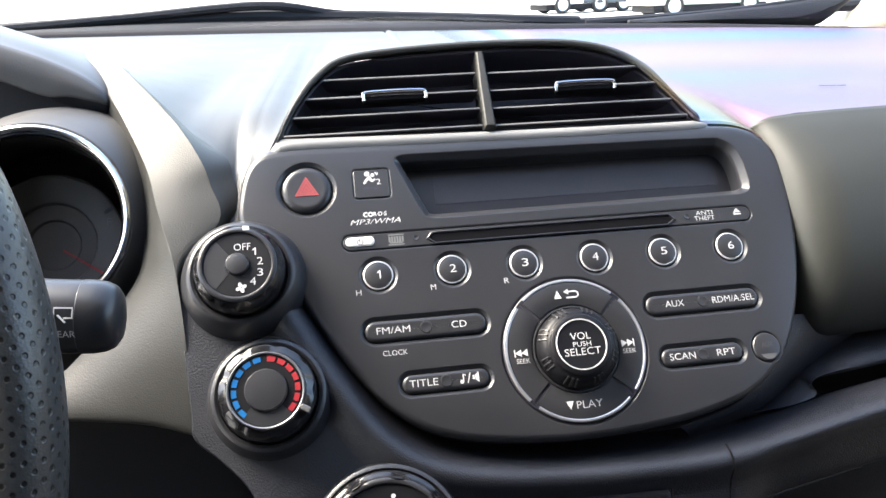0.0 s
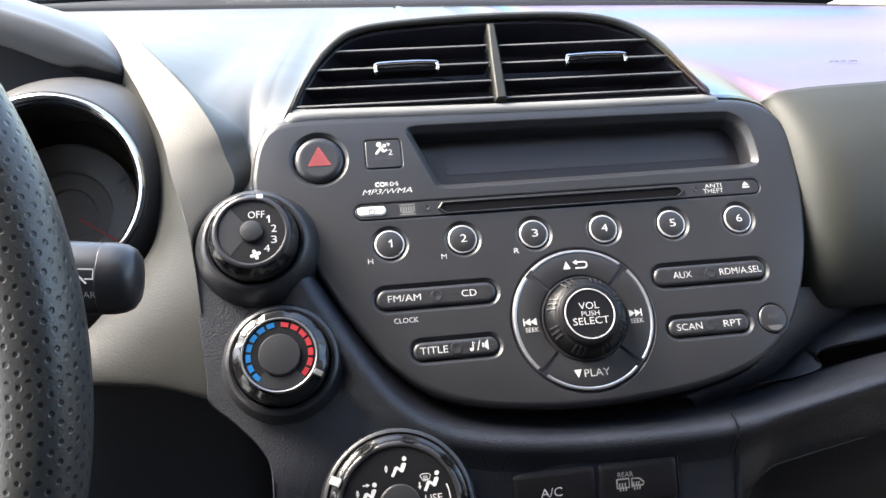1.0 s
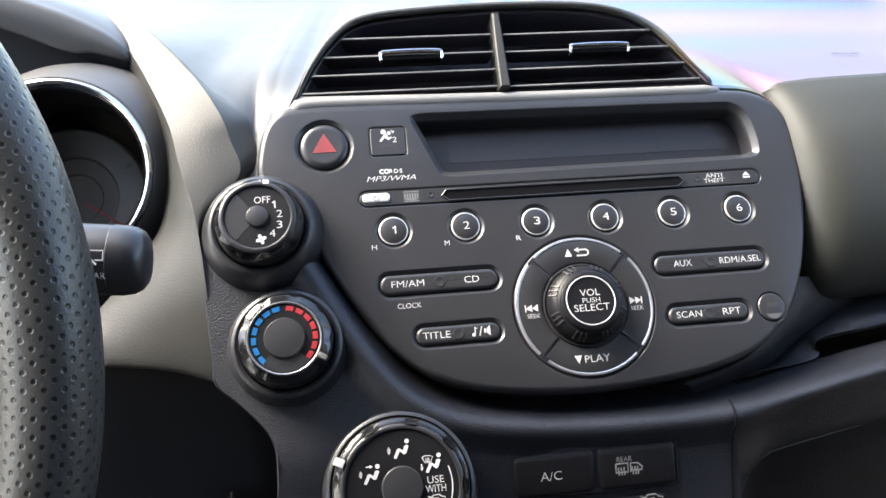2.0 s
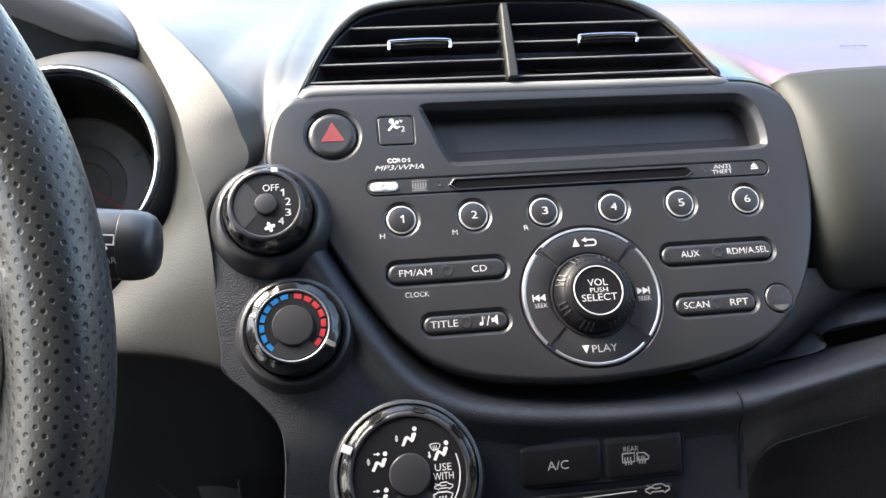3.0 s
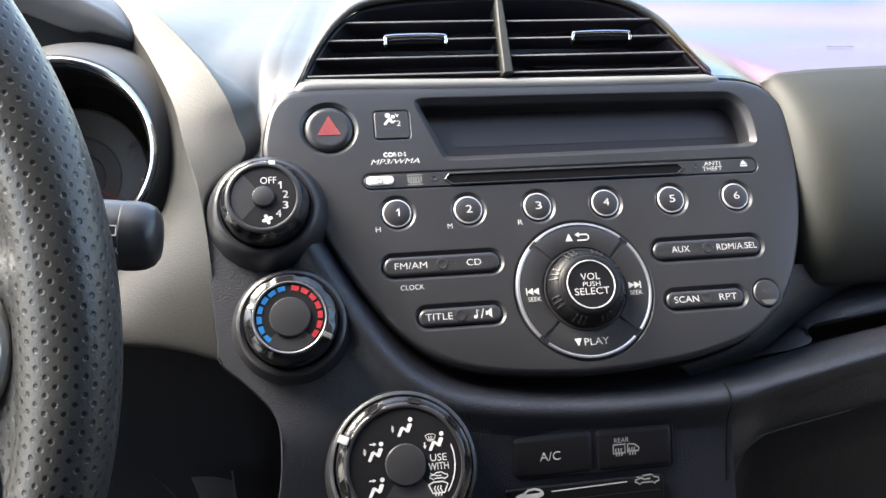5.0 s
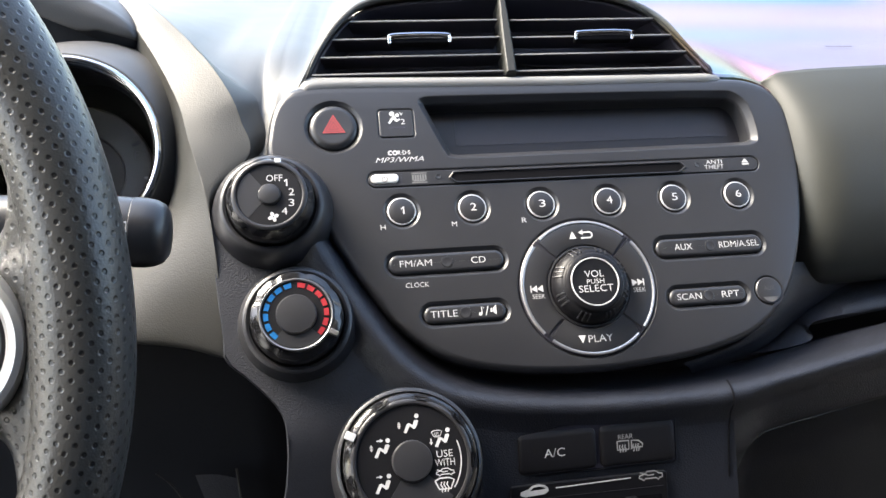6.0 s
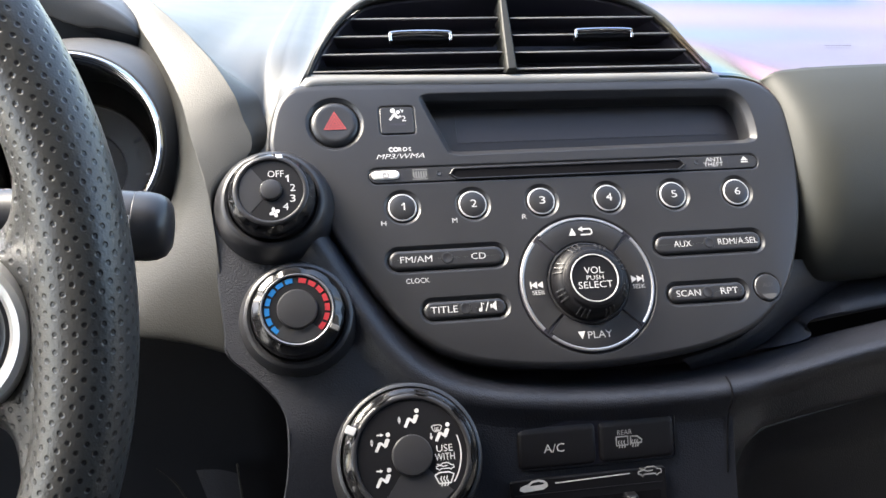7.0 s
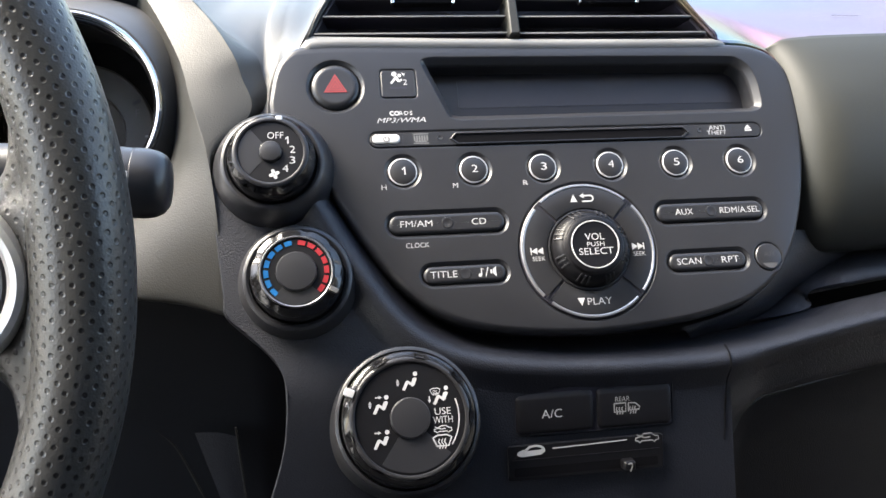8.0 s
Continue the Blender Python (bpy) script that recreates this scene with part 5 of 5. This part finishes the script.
# the visor over the instruments
rows = []
for x, y, z, lit, under, deep in ((-0.60, 0.10, 1.085, 0.020, 0.002, 1), (-0.45, 0.10, 1.096, 0.020, 0.002, 1), (-0.33, 0.10, 1.092, 0.019, 0.002, 1), (-0.25, 0.10, 1.079, 0.018, 0.002, 1),
                                 (-0.200, 0.10, 1.0625, 0.018, 0.002, 1), (-0.176, 0.10, 1.0535, 0.0195, 0.002, 0.95), (-0.166, 0.10, 1.0490, 0.0180, 0.004, 0.9), (-0.158, 0.10, 1.0450, 0.0140, 0.008, 0.85),
                                 (-0.150, 0.10, 1.0405, 0.0115, 0.0085, 0.75), (-0.1425, 0.10, 1.0350, 0.0080, 0.0080, 0.6), (-0.1385, 0.101, 1.0305, 0.0050, 0.0060, 0.45),
                                 (-0.1368, 0.104, 1.0265, 0.0020, 0.0022, 0.3), (-0.1364, 0.106, 1.0245, 0.0004, 0.0004, 0.2)):
    rows.append([(x, y + 0.085 * deep, z - lit - under - 0.003), (x, y + 0.030 * deep, z - lit - under - 0.001), (x, y + 0.013 * deep, z - lit - under), (x, y + 0.008 * deep, z - lit - under * 0.55),
                 (x, y + 0.0045 * deep, z - lit - 0.0006), (x, y + 0.0030 * deep, z - lit + 0.001), (x, y + 0.0035 * deep, z - lit * 0.5), (x, y + 0.007 * deep, z - lit * 0.12), (x, y + 0.010 * deep, z), (x, y + 0.016 * deep, z + 0.0006),
                 (x, y + 0.045 * deep, z + 0.002 * deep), (x, y + 0.105, z - 0.004)])
part("visor", sheet([r[4:] for r in rows], 4, 4), VISOR_GRAIN, dash, "grey grained visor over the instruments", sharp=60)
# the underside gets black plastic in place of the shade below the visor
part("visor_shaded_side", sheet([r[:5] for r in rows], 4, 4), DARK, dash, "underside of the visor, its shade coloured black", sharp=60)

# ---- steering wheel ----
WHEEL = Matrix.Translation((-0.2828, -0.1584, 0.9741)) @ Matrix.Rotation(radians(90 - 21), 4, "X")
wheel = thing("steering_wheel", WHEEL, "black perforated leather steering wheel with silver spoke trim", "steering wheel")


def dotted(name, grid, closed_u, closed_v, du, dv, parent):
    """A skin over a grid of places, with a UV map in metres for the holes."""
    bm = bmesh.new()
    lay = bm.loops.layers.uv.new("holes")
    vs = [[bm.verts.new(p) for p in r] for r in grid]
    n, m = len(vs), len(vs[0])
    for i in range(n if closed_u else n - 1):
        for j in range(m if closed_v else m - 1):
            idx = ((i, j), (i + 1, j), (i + 1, j + 1), (i, j + 1))
            f = bm.faces.new([vs[a % n][b % m] for a, b in idx])
            for lp, (a, b) in zip(f.loops, idx):
                lp[lay].uv = (a * du, b * dv) if du else (lp.vert.co.y, lp.vert.co.x)
    return part(name, bm, LEATHER, parent, sharp=70)


R, NA, NB = 0.1745, 240, 36
grid = []
for i in range(NA):
    a = 2 * math.pi * i / NA
    swell = 1 + 0.10 * math.exp(-((((a + math.pi) % (2 * math.pi)) - math.pi) / 0.16) ** 2)
    row = []
    for j in range(NB):
        b = 2 * math.pi * j / NB
        rr = R + 0.0132 * math.cos(b) - 0.004 * (swell - 1) * 10 * max(0, -math.cos(b)) * 0.6
        row.append((rr * math.cos(a), rr * math.sin(a), 0.0142 * math.sin(b)))
    grid.append(row)
dotted("rim", grid, True, True, 2 * math.pi * R / NA, 0.092 / NB, wheel)
# the leathered root of the spoke, which rises onto the rim
grid = []
for i in range(57):
    s = -1 + 2 * i / 56
    row = []
    for j in range(41):
        q = j / 40
        flat_x = 0.108 + (R - 0.108) * q
        k = min(1.0, max(0.0, (flat_x - 0.140) / 0.020))
        y = -0.0055 + s * (0.0275 + 0.0275 * k ** 3)
        x = 0.108 + (math.sqrt(R * R - y * y) - 0.108) * q
        t = min(1.0, max(0.0, (flat_x - 0.152) / (R - 0.152)))
        rise = t * t * (3 - 2 * t)
        z = 0.0028 + 0.0112 * rise - (1 - rise) * 0.013 * abs(s) ** 5 - 0.0025 * rise * max(0.0, abs(s) - 0.75) / 0.25
        row.append((x, y, z))
    grid.append(row)
cover = dotted("spoke_cover", grid, False, False, 0, 0, wheel)
if sum(f.normal.z for f in cover.data.polygons) < 0:
    cover.data.flip_normals()
RING = (0.1350, -0.0045)
bm = lathe([(25.7, 0), (25.6, 4.6), (24.8, 6.2), (23.2, 7.0), (21.4, 6.6), (20.0, 5.2), (19.4, 3.0), (19.2, 0)], 72)
part("spoke_trim", bm, SILVER, wheel, "satin silver ring on the spoke", Matrix.Translation((RING[0], RING[1], 0.0010)))
part("spoke_button", lathe([(19.3, 0), (19.2, 2.6), (18, 2.9), (14.6, 1.6), (14.2, 3.6), (13.2, 4.8), (10, 5.4), (0, 5.6)], 48), BUTTON, wheel, "round dark button pad", Matrix.Translation((RING[0], RING[1], 0.0010)))
part("hub_pad", stack(rrect(150, 130, 50, 10), ((0, -30), (0, 0), (3, 8), (10, 14), (22, 17))), GRAIN, wheel, "black grained centre pad")
part("column", lathe([(45, -140), (45, -30), (0, -30)], 32), DARK, wheel)

# ---- wiper stalk ----
STALK = Matrix.Translation((-0.0952, -0.0865, 0.9733)) @ Matrix.Rotation(radians(6), 4, "Y") @ Matrix.Rotation(radians(-90), 4, "Y")
stalk = thing("wiper_stalk", STALK, "grey wiper stalk with dark end cap and white legend", "stalk")
part("stalk_body", lathe([(12.8, 14.0), (13.0, 16), (13.2, 30), (12.4, 48), (10.2, 70), (8.6, 130), (0, 130)], 56), BEZEL, stalk)
part("end_cap", lathe([(0, 0.6), (4, 0.7), (8.4, 1.4), (11.0, 3.2), (12.4, 6.0), (13.0, 9.6), (13.1, 13.7), (12.7, 14.2), (0, 14.2)], 56), BUTTON, stalk, "dark rounded end cap")
for words, turn in ((None, 27), ("REAR", -4)):
    lm = STALK.inverted() @ Matrix.Translation((-0.1122, -0.0865, 0.9751)) @ Matrix.Rotation(radians(6), 4, "Y") @ Matrix.Rotation(radians(90 - turn), 4, "X") @ Matrix.Translation((0, 0, 0.0134))
    if words:
        text(words, 0, 0, 0, 7.4, 2.4, WHITE, stalk).matrix_basis = lm
    else:
        part("legend", bars([stroke([(-3.0, -0.6), (-3.0, 1.8), (2.8, 1.8), (2.8, -1.6), (0.2, -1.6)], 0.55), stroke([(-1.8, -0.6), (0.8, -3.2)], 0.6)], 0), WHITE, stalk, m=lm)
